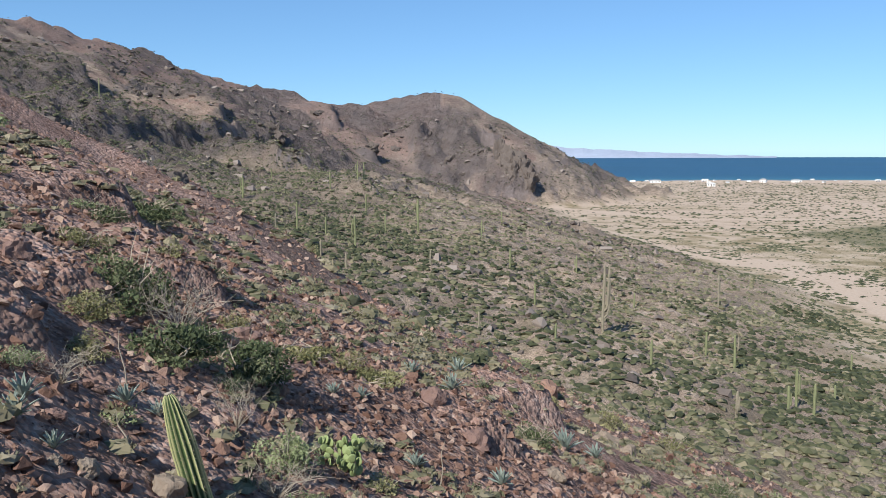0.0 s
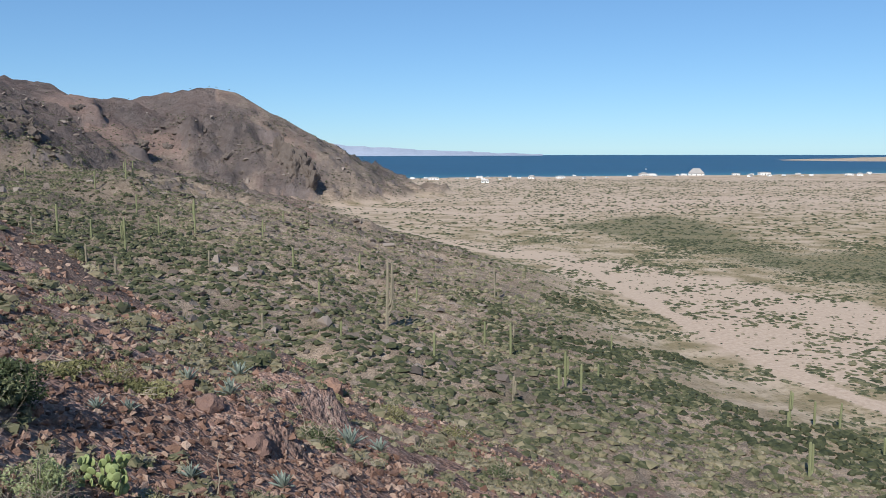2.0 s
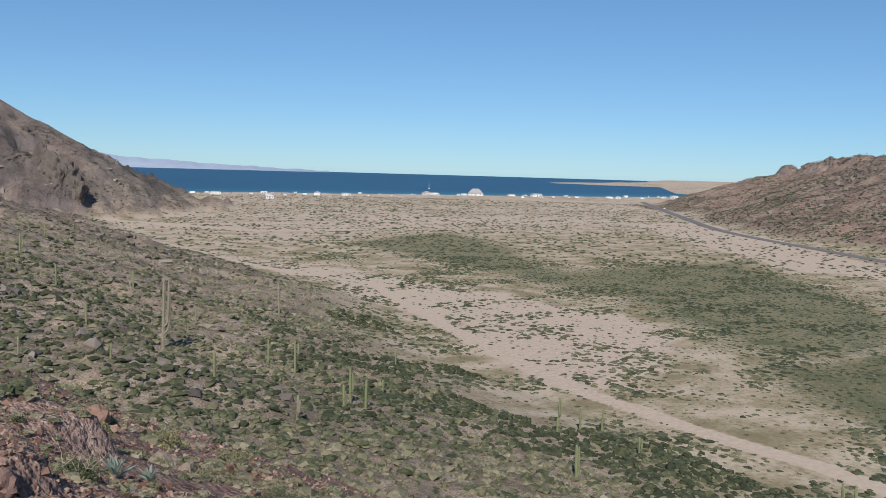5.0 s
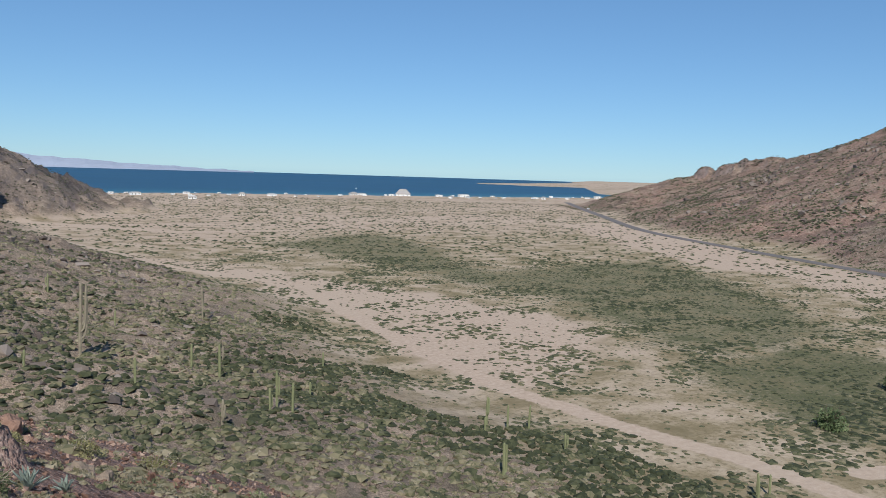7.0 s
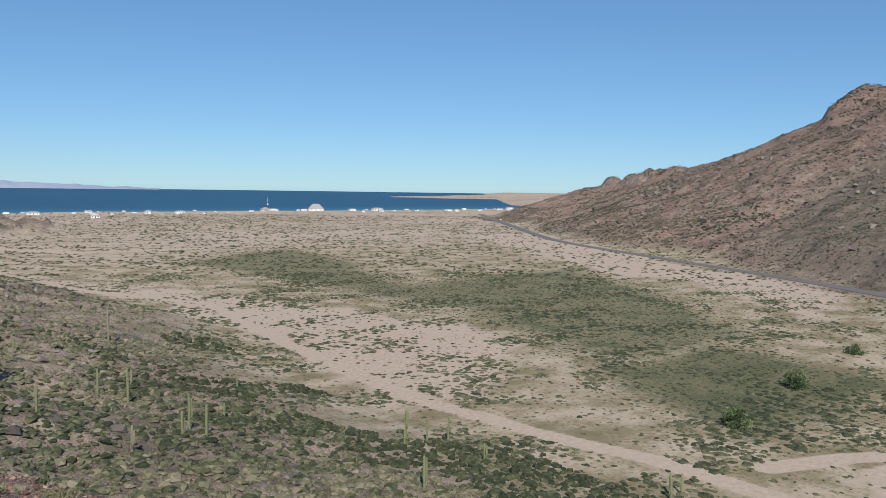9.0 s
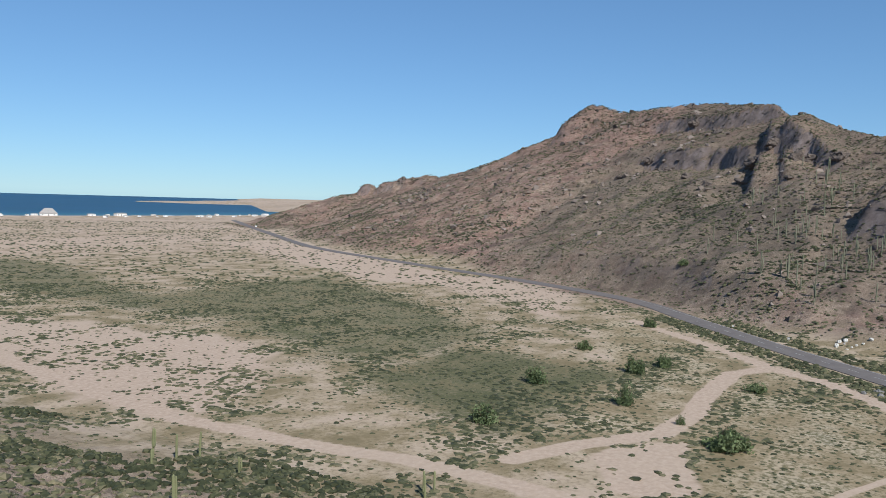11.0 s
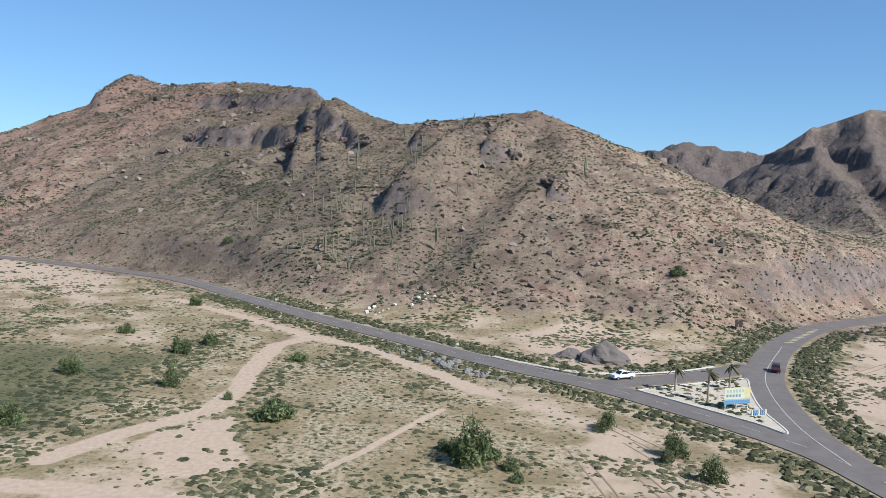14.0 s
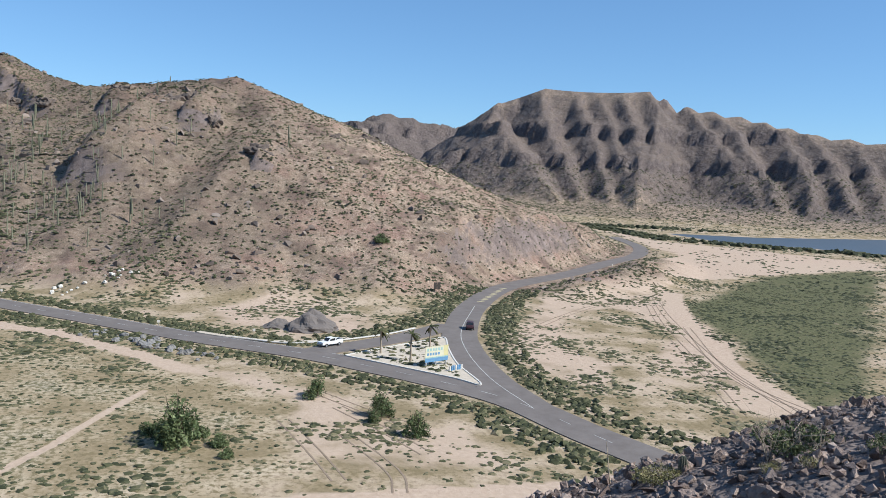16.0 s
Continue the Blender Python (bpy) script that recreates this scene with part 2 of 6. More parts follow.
def ridge(x, y, pts, power=1.2):
    """A hill from its crest line (x, y, z, width towards the valley, width behind): height, share of the slope climbed, place along the crest."""
    out, climb, place, run = np.zeros_like(x), np.zeros_like(x), np.zeros_like(x), 0.0
    for (ax, ay, az, aw, ab), (bx, by, bz, bw, bb) in zip(pts, pts[1:]):
        dx, dy = bx - ax, by - ay
        length = math.hypot(dx, dy)
        k = np.clip(((x - ax) * dx + (y - ay) * dy) / length ** 2, 0, 1)
        d = np.hypot(x - ax - k * dx, y - ay - k * dy)
        side = 0.5 + 0.5 * np.clip((dx * (y - ay) - dy * (x - ax)) / length / (d + 1e-6), -1, 1)
        w = (aw + k * (bw - aw)) * (1 - side) + (ab + k * (bb - ab)) * side
        f = np.clip(1 - d / w, 0, 1)
        z = (az + k * (bz - az)) * f ** power
        better = z > out
        out, climb, place = np.where(better, z, out), np.where(better, f, climb), np.where(better, run + k * length, place)
        run += length
    return out, climb, place


OWN_RIDGE = [(-215, 150, 80, 200, 200), (-212, 253, 92, 200, 200), (-190, 415, 97, 195, 200), (-173, 533, 92.5, 185, 200), (-150, 581, 85, 175, 200), (-120, 629, 81, 175, 200), (-96, 633, 75, 165, 160), (-65, 637, 70, 150, 120)]
HEADLAND = [(-120, 640, 60, 150, 150), (-46, 678, 79, 170, 150), (-6, 660, 84, 165, 150), (12, 660, 81, 150, 140), (30, 659, 69, 130, 130), (44, 658, 63, 120, 120),
            (61, 657, 48, 110, 110), (79, 655, 40, 95, 100), (96, 650, 26, 80, 90), (127, 652, 11, 50, 70), (152, 690, 0, 30, 40)]
EAST_HILL = [(745, 636, 17, 120, 150), (746, 604, 32, 150, 150), (752, 581, 42, 170, 160), (767, 525, 52, 170, 180), (757, 448, 67, 200, 220), (754, 392, 84, 240, 240),
             (746, 329, 106, 280, 240), (746, 319, 108, 280, 240), (740, 300, 112, 290, 240), (724, 263, 119, 310, 250), (669, 205, 117, 285, 260), (658, 171, 117, 280, 260), (579, 112, 103, 240, 260),
             (505, 71, 84.5, 205, 260), (435, 34, 71, 178, 250), (425, -1, 75, 195, 240), (411, -35, 79, 190, 220), (398, -45, 74, 175, 220), (378, -61, 61, 145, 200),
             (390, -90, 55, 125, 180), (394, -115, 46, 115, 160), (400, -159, 30, 76, 130), (401, -204, 16, 52, 100), (411, -247, 2, 30, 60)]
FAR_RANGE = [(1195, -365, 47, 250, 300), (1225, -434, 105, 330, 300), (1201, -497, 152, 400, 300), (1171, -564, 180, 430, 300), (1141, -622, 177, 430, 300), (1094, -702, 180, 430, 300),
             (1074, -716, 171, 415, 300), (1050, -732, 158, 400, 300), (969, -790, 139, 380, 300), (888, -837, 116, 350, 300), (818, -878, 106, 350, 300), (671, -995, 99, 350, 300), (450, -1113, 88, 350, 300), (105, -1195, 67, 400, 300)]
FAR_MESA = [(2180, -380, 120, 500, 300), (2147, -482, 160, 400, 300), (2138, -517, 179, 380, 300), (2128, -560, 192, 380, 300), (2120, -589, 187, 380, 300), (2089, -690, 179, 380, 300), (2083, -709, 157, 380, 300), (2060, -770, 132, 400, 300)]
# buttresses running down from the far range: x, y, z
SPURS = [[(1201, -497, 156), (1141, -458, 121), (1083, -424, 88), (1065, -390, 74)], [(1100, -462, 120), (1059, -448, 112), (1010, -441, 93), (959, -438, 70), (912, -434, 49)],
         [(1172, -561, 177), (1103, -530, 136), (991, -499, 83), (925, -483, 56)], [(1149, -606, 174), (1056, -580, 125), (948, -539, 74)], [(1132, -638, 175), (1047, -607, 131), (967, -575, 91)],
         [(1114, -669, 178), (1018, -627, 127), (947, -597, 92), (875, -551, 57)], [(1094, -702, 177), (1030, -678, 143), (960, -629, 101), (915, -593, 76)],
         [(1053, -730, 154), (1026, -729, 144), (967, -713, 119), (879, -688, 82), (831, -671, 60)], [(880, -720, 76), (845, -700, 61), (837, -653, 43), (794, -599, 14)],
         [(1009, -762, 147), (925, -734, 111), (845, -698, 75)], [(962, -794, 136), (891, -787, 111), (836, -757, 85), (773, -713, 56)],
         [(909, -826, 121), (846, -803, 97), (785, -763, 68), (728, -726, 44)], [(858, -855, 108), (822, -843, 94), (774, -805, 70), (728, -770, 49)]]
# steps of rock, high on the left of their line: points, height, reach of the raised side, half width of the face
SCARPS_E = [([(805, 303), (770, 305), (745, 309), (715, 313), (670, 317)], 18.0, 55, 1.8), ([(392, -6), (388, -3), (385, -1), (376, 8), (358, 16), (343, 23), (331, 30), (322, 36)], 12.0, 42, 1.3), ([(535, 103), (513, 99), (472, 92), (460, 94), (425, 89), (405, 88)], 9.0, 40, 1.5),
            ([(490, 84), (464, 82), (400, 70)], 5.0, 25, 1.5), ([(426, 19), (416, 22), (402, 27)], 5.0, 16, 1.3), ([(398, -18), (385, -16), (368, -12), (352, -6)], 6.0, 20, 1.3),
            ([(420, -2), (400, 2), (372, 26), (350, 40)], 4.0, 22, 1.5), ([(338, -45), (326, -36), (316, -33)], 4.0, 12, 1.2)]
SCARPS_W = [([(59, 518), (57, 535), (50, 551), (40, 561), (30, 574)], 9.0, 45, 1.8), ([(-40, 540), (-47, 556), (-54, 575)], 9.0, 35, 1.6), ([(-70, 570), (-76, 595), (-82, 620)], 8.0, 35, 1.6),
            ([(5, 560), (-6, 580), (-14, 604)], 8.0, 35, 1.6)]
SCARPS_OWN = [([(-52, 285), (-60, 300), (-78, 340)], 8.0, 30, 1.4), ([(-12, 196), (-18, 212), (-30, 288)], 4.0, 22, 1.2), ([(-120, 292), (-138, 318), (-160, 335)], 7.0, 30, 1.4), ([(-86, 330), (-100, 380), (-112, 410)], 7.0, 30, 1.4),
              ([(-2.2, 4.7), (-2.75, 5.2), (-3.5, 5.5)], 0.2, 0.9, 0.05), ([(-2.5, 6.5), (-3.1, 7.0), (-3.8, 7.2)], 0.22, 1.0, 0.05), ([(-2.6, 10.2), (-3.3, 10.9), (-4.4, 11.3)], 0.42, 1.8, 0.08),
              ([(0.95, 8.7), (0.6, 9.3), (-0.1, 9.6)], 0.3, 1.2, 0.06), ([(-5.2, 14.6), (-6.6, 16.0), (-8.4, 16.6)], 0.5, 2.5, 0.12), ([(2.4, 15.0), (1.8, 16.2), (0.9, 16.8)], 0.6, 2.2, 0.1)]
HOLLOW = [(544, 216), (340, 97), (289, 61), (322, 36), (380, 57), (429, 105), (470, 153)]
LAGOON = [(625, -362), (493, -348), (394, -432), (320, -540), (420, -760), (616, -690), (590, -469)]

ROAD_MAIN = [(760, 800), (640, 650), (549, 532), (433, 379), (371, 253), (350, 205), (330, 160), (298, 103), (259, 68), (226, 39), (200, 14), (176, -9), (158, -29), (146, -39), (134, -48), (120, -56), (98, -61), (70, -72), (40, -100), (0, -150)]
ROAD_EAST = [(116, -57), (135, -57.5), (158, -61.5), (180, -68.5), (214, -85), (253, -112), (290, -155), (332, -197), (372, -238), (425, -272), (500, -300)]
ROAD_SLIP = [(160, -29), (166, -41), (174, -54), (186, -68)]

WASH = [(80, 345), (121, 245), (135, 199), (146, 152), (118, 110), (92, 101), (86, 122), (94, 177), (89, 192), (95, 248)]
PINK = [(408, 449), (498, 458), (414, 319), (335, 204), (340, 142), (237, 98), (246, 126), (282, 183), (280, 224), (320, 289)]
LOT = [(163, 3.5), (152, -12), (136, -26), (115, -34), (97, -45), (89, -47), (90, -31), (96, -19), (112, -17), (134, -13)]
LOT_E = [(148, -65), (182, -80), (232, -113), (266, -164), (259, -182), (195, -147), (137, -116), (103, -101), (100, -86), (118, -92), (144, -94), (125, -74), (100, -71), (115, -68)]
FLAT_E = [(610, -342), (471, -323), (428, -344), (346, -380), (313, -344), (286, -240), (267, -198), (266, -179), (325, -221), (382, -267)]
CUT = [(215, -8), (238, -30), (228, -48), (198, -60), (176, -48), (170, -25), (190, -8)]
VEG_A = [(185, -96), (205, -120), (200, -128), (166, -113), (144, -94), (150, -88), (162, -87)]
VEG_B = [(125, -74), (140, -89), (139, -96), (120, -79), (116, -71)]
VEG_C = [(123, -87), (126, -96), (105, -89), (98, -74), (108, -73)]
BLOB = [(111, 43), (120, 39), (126, 34), (103, 25), (97, 31), (99, 36)]
GREEN_A = [(146, 363), (240, 413), (226, 314), (190, 236), (238, 249), (289, 244), (254, 177), (219, 127), (190, 97), (141, 97), (133, 120), (160, 177), (156, 217), (156, 267)]
GREEN_B = [(148, 128), (143, 102), (176, 106), (175, 76), (173, 62), (181, 52), (143, 51), (126, 54), (108, 52), (103, 63), (119, 85)]
DRY = [(98, 30), (92, -2), (98, -15), (112, -15), (134, -11), (160, 4), (186, 21), (193, 32), (183, 38), (150, 35), (127, 35), (112, 26)]
DRY_B = [(100, 52), (125, 44), (160, 43), (186, 44), (215, 60), (240, 92), (180, 62), (140, 52)]
GREEN_E = [(209, -147), (286, -240), (318, -350), (100, -113), (104, -103), (142, -116)]
TRACKS = [([(71, 381), (87, 283), (107, 230), (92, 148), (87, 104), (89, 80), (92, 62), (92, 46), (90, 30), (88, 8), (86, -20), (84, -50)], 1.9),
          ([(101, 51), (114, 46), (127, 38), (143, 37), (157, 39), (183, 40), (195, 34), (186, 21), (162, 2.5), (149, -5)], 2.0),
          ([(195, 34), (215, 52), (246, 84)], 1.6), ([(102, 16.5), (111, 11.6), (126, 5.6), (136, 1)], 0.6),
          ([(238, -167), (195, -140), (137, -111), (106, -102), (95, -100)], 3.0), ([(192, 429), (132, 431), (104, 473), (72, 517)], 5.0)]


def plain_height(x, y):
    """Valley floor, beach, sea bed and lagoon."""
    shore = 985 + 18 * np.sin(x / 190.0) + 0.06 * np.clip(x - 700, 0, 900)
    z = 1.2 * smooth(y, -200, 700) * (fbm(x / 60, y / 60, 5, 4) - 0.45) * smooth(abs(x) + y, 250, 600)
    dune = 2.2 * np.exp(-((y - shore + 45) / 26.0) ** 2) * fbm(x / 24, y / 24, 8, 3)
    z = z + dune - 6.5 * smooth(y, shore - 14, shore + 40)
    # far low peninsula beyond the bay
    gap = np.hypot((x - 2250) / 1.15, (y - 2120) / 0.75)
    z = np.maximum(z, -7 + 20 * np.clip(1 - gap / 520, 0, 1) ** 0.8 + 5 * (fbm(x / 90, y / 90, 12) - 0.5) * (gap < 560))
    z = np.where(x > 1250, np.maximum(z, -7 + 13 * smooth(x - 0.92 * y, 60, 330)), z)
    lag = inside(x, y, LAGOON)
    return np.where(lag > -25, np.minimum(z, -0.09 * (lag + 8)), z)


def own_hill(x, y):
    """The hill on whose nose the camera stands."""
    foot = np.interp(y, [-200, -90, 0, 110, 160, 190, 235, 280, 350, 517, 620], [30, 52, 82, 78, 82, 92, 93, 85, 76, 70, 40])
    u = foot - x + 10 * (fbm(x / 45, y / 45, 21, 3) - 0.5) * smooth(np.hypot(x, y), 40, 120)
    z = np.interp(u, [0, 40, 65, 95, 125, 150, 175, 200, 235, 330, 520], [0, 7, 14, 20.5, 26, 30, 35, 40, 45, 35, 0])
    z = np.maximum(z * (1 - smooth(y, 470, 640)), ridge(x, y, OWN_RIDGE, 1.0)[0])
    d = np.hypot(x, y)
    nose = 34.4 - 0.50 * x - 0.165 * y - 0.0004 * d * d * smooth(x, -10, 30) - 0.10 * np.clip(-y - 25, 0, 200) ** 1.25
    # the rubble slope breaks off above the bench
    az = np.degrees(np.arctan2(x, y))
    brink = 34 + 6 * (fbm(x / 7, y / 7, 23, 3) - 0.5) + 1.3 * np.clip(-az - 5, 0, 30) + 1.0 * np.clip(az - 5, 0, 25)
    nose = nose - 0.62 * np.clip(d - brink, 0, 90) * smooth(az, -42, -34) * (1 - smooth(az, 45, 75))
    nose = np.where(nose > 60, 60 + 14 * np.tanh((nose - 60) / 22), nose)
    nose = nose * (1 - smooth(-y, 120, 300)) * (1 - smooth(-x, 200, 400))
    return np.maximum(z, nose), nose - z


def scarp(x, y, pts, high, reach, half):
    """A step of rock along a line: steep on its right, easing back on its left."""
    best, side, along, run = np.full_like(x, 1e9), np.zeros_like(x), np.zeros_like(x), 0.0
    for (ax, ay), (bx, by) in zip(pts, pts[1:]):
        dx, dy = bx - ax, by - ay
        length = math.hypot(dx, dy)
        k = np.clip(((x - ax) * dx + (y - ay) * dy) / length ** 2, 0, 1)
        d = np.hypot(x - ax - k * dx, y - ay - k * dy)
        near = d < best
        best, along = np.where(near, d, best), np.where(near, run + k * length, along)
        side = np.where(near, np.sign(dx * (y - ay) - dy * (x - ax)), side)
        run += length
    u = along / run
    return high * smooth(u, 0, 0.22) * (1 - smooth(u, 0.78, 1)) * smooth(best * side, -half, half) * (1 - smooth(best * side, half * 2, reach))


def buttresses(x, y):
    """Sharp-backed spurs of the far range."""
    out = np.full_like(x, -50.0)
    wx, wy = x + 15 * (fbm(x / 26, y / 26, 56, 3) - 0.5), y + 15 * (fbm(x / 26, y / 26, 57, 3) - 0.5)
    for pts in SPURS:
        (px, py, pz), (qx, qy, qz) = pts[-2:]
        run = (qz - 16) / 0.42 / math.hypot(qx - px, qy - py)
        pts = pts + [(qx + (qx - px) * run, qy + (qy - py) * run, 14)]
        for (ax, ay, az), (bx, by, bz) in zip(pts, pts[1:]):
            dx, dy = bx - ax, by - ay
            k = np.clip(((wx - ax) * dx + (wy - ay) * dy) / (dx * dx + dy * dy), 0, 1)
            out = np.maximum(out, az + k * (bz - az) - 0.76 * np.hypot(wx - ax - k * dx, wy - ay - k * dy))
    return out


def land(x, y):
    """Height, and how far each kind of ground cover shows, at points of the plan."""
    plain = plain_height(x, y)
    own, over = own_hill(x, y)
    dist = np.hypot(x, y)
    head, hf, hs = ridge(x, y, HEADLAND, 1.15)
    east, ef, es = ridge(x, y, EAST_HILL, 1.3)
    far, ff, fs = ridge(x, y, FAR_RANGE, 1.0)
    far = far * (0.36 + 0.64 * ff ** 2.6)
    mesa = ridge(x, y, FAR_MESA, 0.8)[0]
    # gullies and broken ground, fading out at crest and foot
    along, across = x * 0.38 + y * 0.92, x * 0.92 - y * 0.38
    east = east + smooth(ef, 0, 0.12) * (1 - smooth(ef, 0.8, 1)) * (7 * (fbm(along / 62, across / 240, 31, 3, True) - 0.6) + 5 * (fbm(x / 40, y / 40, 32, 4, True) - 0.62) + 2.4 * (fbm(x / 13, y / 13, 33, 3, True) - 0.6))
    head = head + smooth(hf, 0, 0.12) * (1 - smooth(hf, 0.62, 0.86)) * (10 * (fbm(x / 42, y / 150, 40, 3, True) - 0.6) + 9 * (fbm(x / 36, y / 36, 41, 4, True) - 0.62) + 6 * (fbm(x / 11, y / 11, 43, 3, True) - 0.6))
    crag = smooth(ff, 0.05, 0.3) * (1 - smooth(ff, 0.86, 0.99)) * smooth(fs, 30, 140)
    far = np.where(far > 0, np.maximum(far, buttresses(x, y)), far)
    far = far + crag * np.clip(far / 60, 0, 1) * (6 * (fbm(x / 44, y / 44, 53, 4, True) - 0.6) + 8 * (fbm(x / 15, y / 15, 55, 3, True) - 0.6))
    own = own + np.clip(own, 0, 8) / 8 * smooth(dist, 12, 70) * (9.0 * smooth(dist, 130, 260) * (fbm(x / 46, y / 46, 65, 4, True) - 0.6) + 4.0 * (fbm(x / 24, y / 24, 61, 4, True) - 0.58) + 1.6 * (fbm(x / 7, y / 7, 63, 3, True) - 0.58))
    own = own + (0.55 * (fbm(x / 3.1, y / 3.1, 71, 3) - 0.5) + 0.16 * (fbm(x / 0.8, y / 0.8, 73, 3) - 0.5)) * smooth(own, 3, 10) * (1 - smooth(dist, 90, 160)) * smooth(dist, 0.5, 3)

    def cliff(z, height, amount, mask):
        return z + mask * amount * (smooth(z, height - 2.0, height + 2.0) - np.clip((z - height + 16) / 32, 0, 1))
    az = np.degrees(np.arctan2(x, y))
    wob = 16 * (fbm(x / 50, y / 50, 81, 3) - 0.5)
    east = cliff(east, 62 + wob, 11, smooth(az, 70, 73) * (1 - smooth(az, 82, 85)) * smooth(dist, 380, 430))
    east = cliff(east, 96 + wob * 0.5, 9, smooth(az, 71, 73) * (1 - smooth(az, 79, 81)) * (east > 60))
    head = cliff(head, 44 + wob, 9, smooth(az, -10, -5) * (1 - smooth(az, 3, 5)))
    own = cliff(own, 40 + wob * 0.6, 7, smooth(-az, 8, 14) * smooth(dist, 90, 120))
    for level, amount in ((66, 9), (108, 13)):
        far = cliff(far, level + 1.4 * wob, amount, (far > 20) * smooth(fs, 60, 200) * (1 - smooth(ff, 0.9, 0.97)))
    mesa = np.where(mesa > 1, cliff(mesa, 140 + wob, 46, 1.0) + 26 * (fbm(x / 55, y / 55, 91, 3, True) - 0.6) + 20 * (fbm(x / 20, y / 20, 92, 3) - 0.5) * smooth(mesa, 100, 150), mesa)
    for cx, cy, r, h in ((752, 581, 16, 8), (765, 548, 26, 7), (767, 512, 30, 6)):
        east = east + h * (1 - smooth(np.hypot(x - cx, y - cy) + 20 * (fbm(x / 9, y / 9, 83, 3) - 0.5), r * 0.35, r))
    for cx, cy, r, h in ((-60, 300, 16, 5), (-78, 345, 14, 5), (-32, 330, 14, 4)):
        head = np.maximum(head, own * (dist > 250)) + h * (1 - smooth(np.hypot(x - cx, y - cy) + 14 * (fbm(x / 9, y / 9, 85, 3) - 0.5), r * 0.4, r))
    for line in SCARPS_E:
        east = east + np.where(east > 1, scarp(x, y, *line), 0)
    for line in SCARPS_W:
        head = head + np.where(head > 0.5, scarp(x, y, *line), 0)
    for line in SCARPS_OWN:
        own = own + scarp(x, y, *line)
    own = own + 1.5 * smooth(az, 103, 113) * (1 - smooth(az, 165, 180)) * np.exp(-((dist - 7.8) / 3.2) ** 2)
    # broken rock faces on the western hill and the headland
    knots = smooth(fbm(x / 55, y / 55, 45, 3), 0.44, 0.58) * smooth(dist, 150, 260)
    rough = knots * (7 * (fbm(x / 16, y / 16, 46, 3, True) - 0.55) + 4.5 * (fbm(x / 6, y / 6, 47, 3, True) - 0.55))
    head = head + rough * (head > 6) * (1 - smooth(hf, 0.72, 0.9)) * smooth(head, 6, 16)
    own = own + rough * smooth(own, 26, 34) * (1 - smooth(own, 60, 78)) * (x < 0)
    hills = np.maximum.reduce([own, head, east, far, mesa])
    z = np.maximum(plain, hills + np.minimum(plain, 0) * 0.3)
    hill = smooth(hills, 0.6, 5.0)
    near_road = np.minimum.reduce([line_gap(x, y, ROAD_MAIN), line_gap(x, y, ROAD_EAST), line_gap(x, y, ROAD_SLIP)])
    bed = 1 - smooth(near_road, 6.5, 30)
    z = np.where(dist > 60, z * (1 - bed), z)
    # cover
    wx, wy = x + 14 * (fbm(x / 22, y / 22, 3) - 0.5), y + 14 * (fbm(x / 22, y / 22, 4) - 0.5)
    sand = np.maximum.reduce([0.85 * smooth(inside(wx, wy, WASH), -24, 20), 0.85 * smooth(inside(wx, wy, PINK), -22, 22), 0.52 * smooth(inside(wx, wy, LOT), -3, 4),
                              0.6 * smooth(inside(wx, wy, LOT_E), -4, 4), 0.75 * smooth(inside(wx, wy, FLAT_E), -8, 8), smooth(inside(x + 4 * (fbm(x / 5, y / 5, 7) - 0.5), y + 4 * (fbm(x / 5, y / 5, 9) - 0.5), BLOB), -3, 3.5)])
    for veg in (VEG_A, VEG_B, VEG_C):
        sand = sand * (1 - 0.85 * smooth(inside(wx, wy, veg), -5, 5))
    dry = np.maximum(smooth(inside(wx, wy, DRY), -4, 5), smooth(inside(wx, wy, DRY_B), -5, 6))
    sand = sand * (1 - 0.9 * dry * (1 - smooth(inside(x, y, BLOB), -3, 2)))
    track = np.zeros_like(x)
    for pts, w in TRACKS:
        track = np.maximum(track, 1 - smooth(line_gap(x + 1.2 * (fbm(x / 9, y / 9, 6, 2) - 0.5), y, pts), w * 0.6, w * 1.5))
    sand = np.maximum(sand, 0.9 * smooth(y, 880, 960) * (1 - smooth(x, 1000, 1400)))
    sand = np.maximum(sand, (0.38 + 0.3 * smooth(y, 250, 500) * fbm(x / 120, y / 40, 15, 3)) * (1 - 0.9 * dry))
    sand = np.maximum(sand, track)
    green = np.maximum.reduce([0.8 * smooth(inside(wx, wy, GREEN_A), -14, 14), 0.9 * smooth(inside(wx, wy, GREEN_B), -8, 10), 1.1 * smooth(inside(wx, wy, GREEN_E), -6, 10)])
    green = np.maximum(green, 0.5 * dry)
    verge = (1 - smooth(near_road, 5, 11)) * smooth(y, 30, -30)
    green = np.maximum(green * (1 - track), 0.55 * verge)
    pink = smooth(y - np.interp(x, [350, 440, 520, 590, 640], [200, 222, 230, 203, 185]), -18, 18)
    hollow = smooth(inside(wx, wy, HOLLOW), -18, 22) * (east > 1)
    red = np.clip(0.85 * smooth(over, -9, 1) * (own > 2) + (east > 1) * (0.42 + 0.14 * pink + 0.12 * smooth(east, 55, 80)) * (1 - 0.8 * hollow) + 0.2 * (own > 2) + 0.3 * smooth(own, 30, 42) + 0.3 * (head > 3) * (y > 380) * (x < 220), 0, 1)
    crag_cover = np.clip(np.maximum.reduce([knots * smooth(head, 6, 16) * (1 - smooth(hf, 0.8, 0.92)) * (y > 380) * (x < 220), knots * smooth(own, 26, 34) * (x < 0), smooth(ff, 0.16, 0.34) * (1 - 0.7 * smooth(ff, 0.9, 0.98)), smooth(mesa, 20, 60)]), 0, 1)
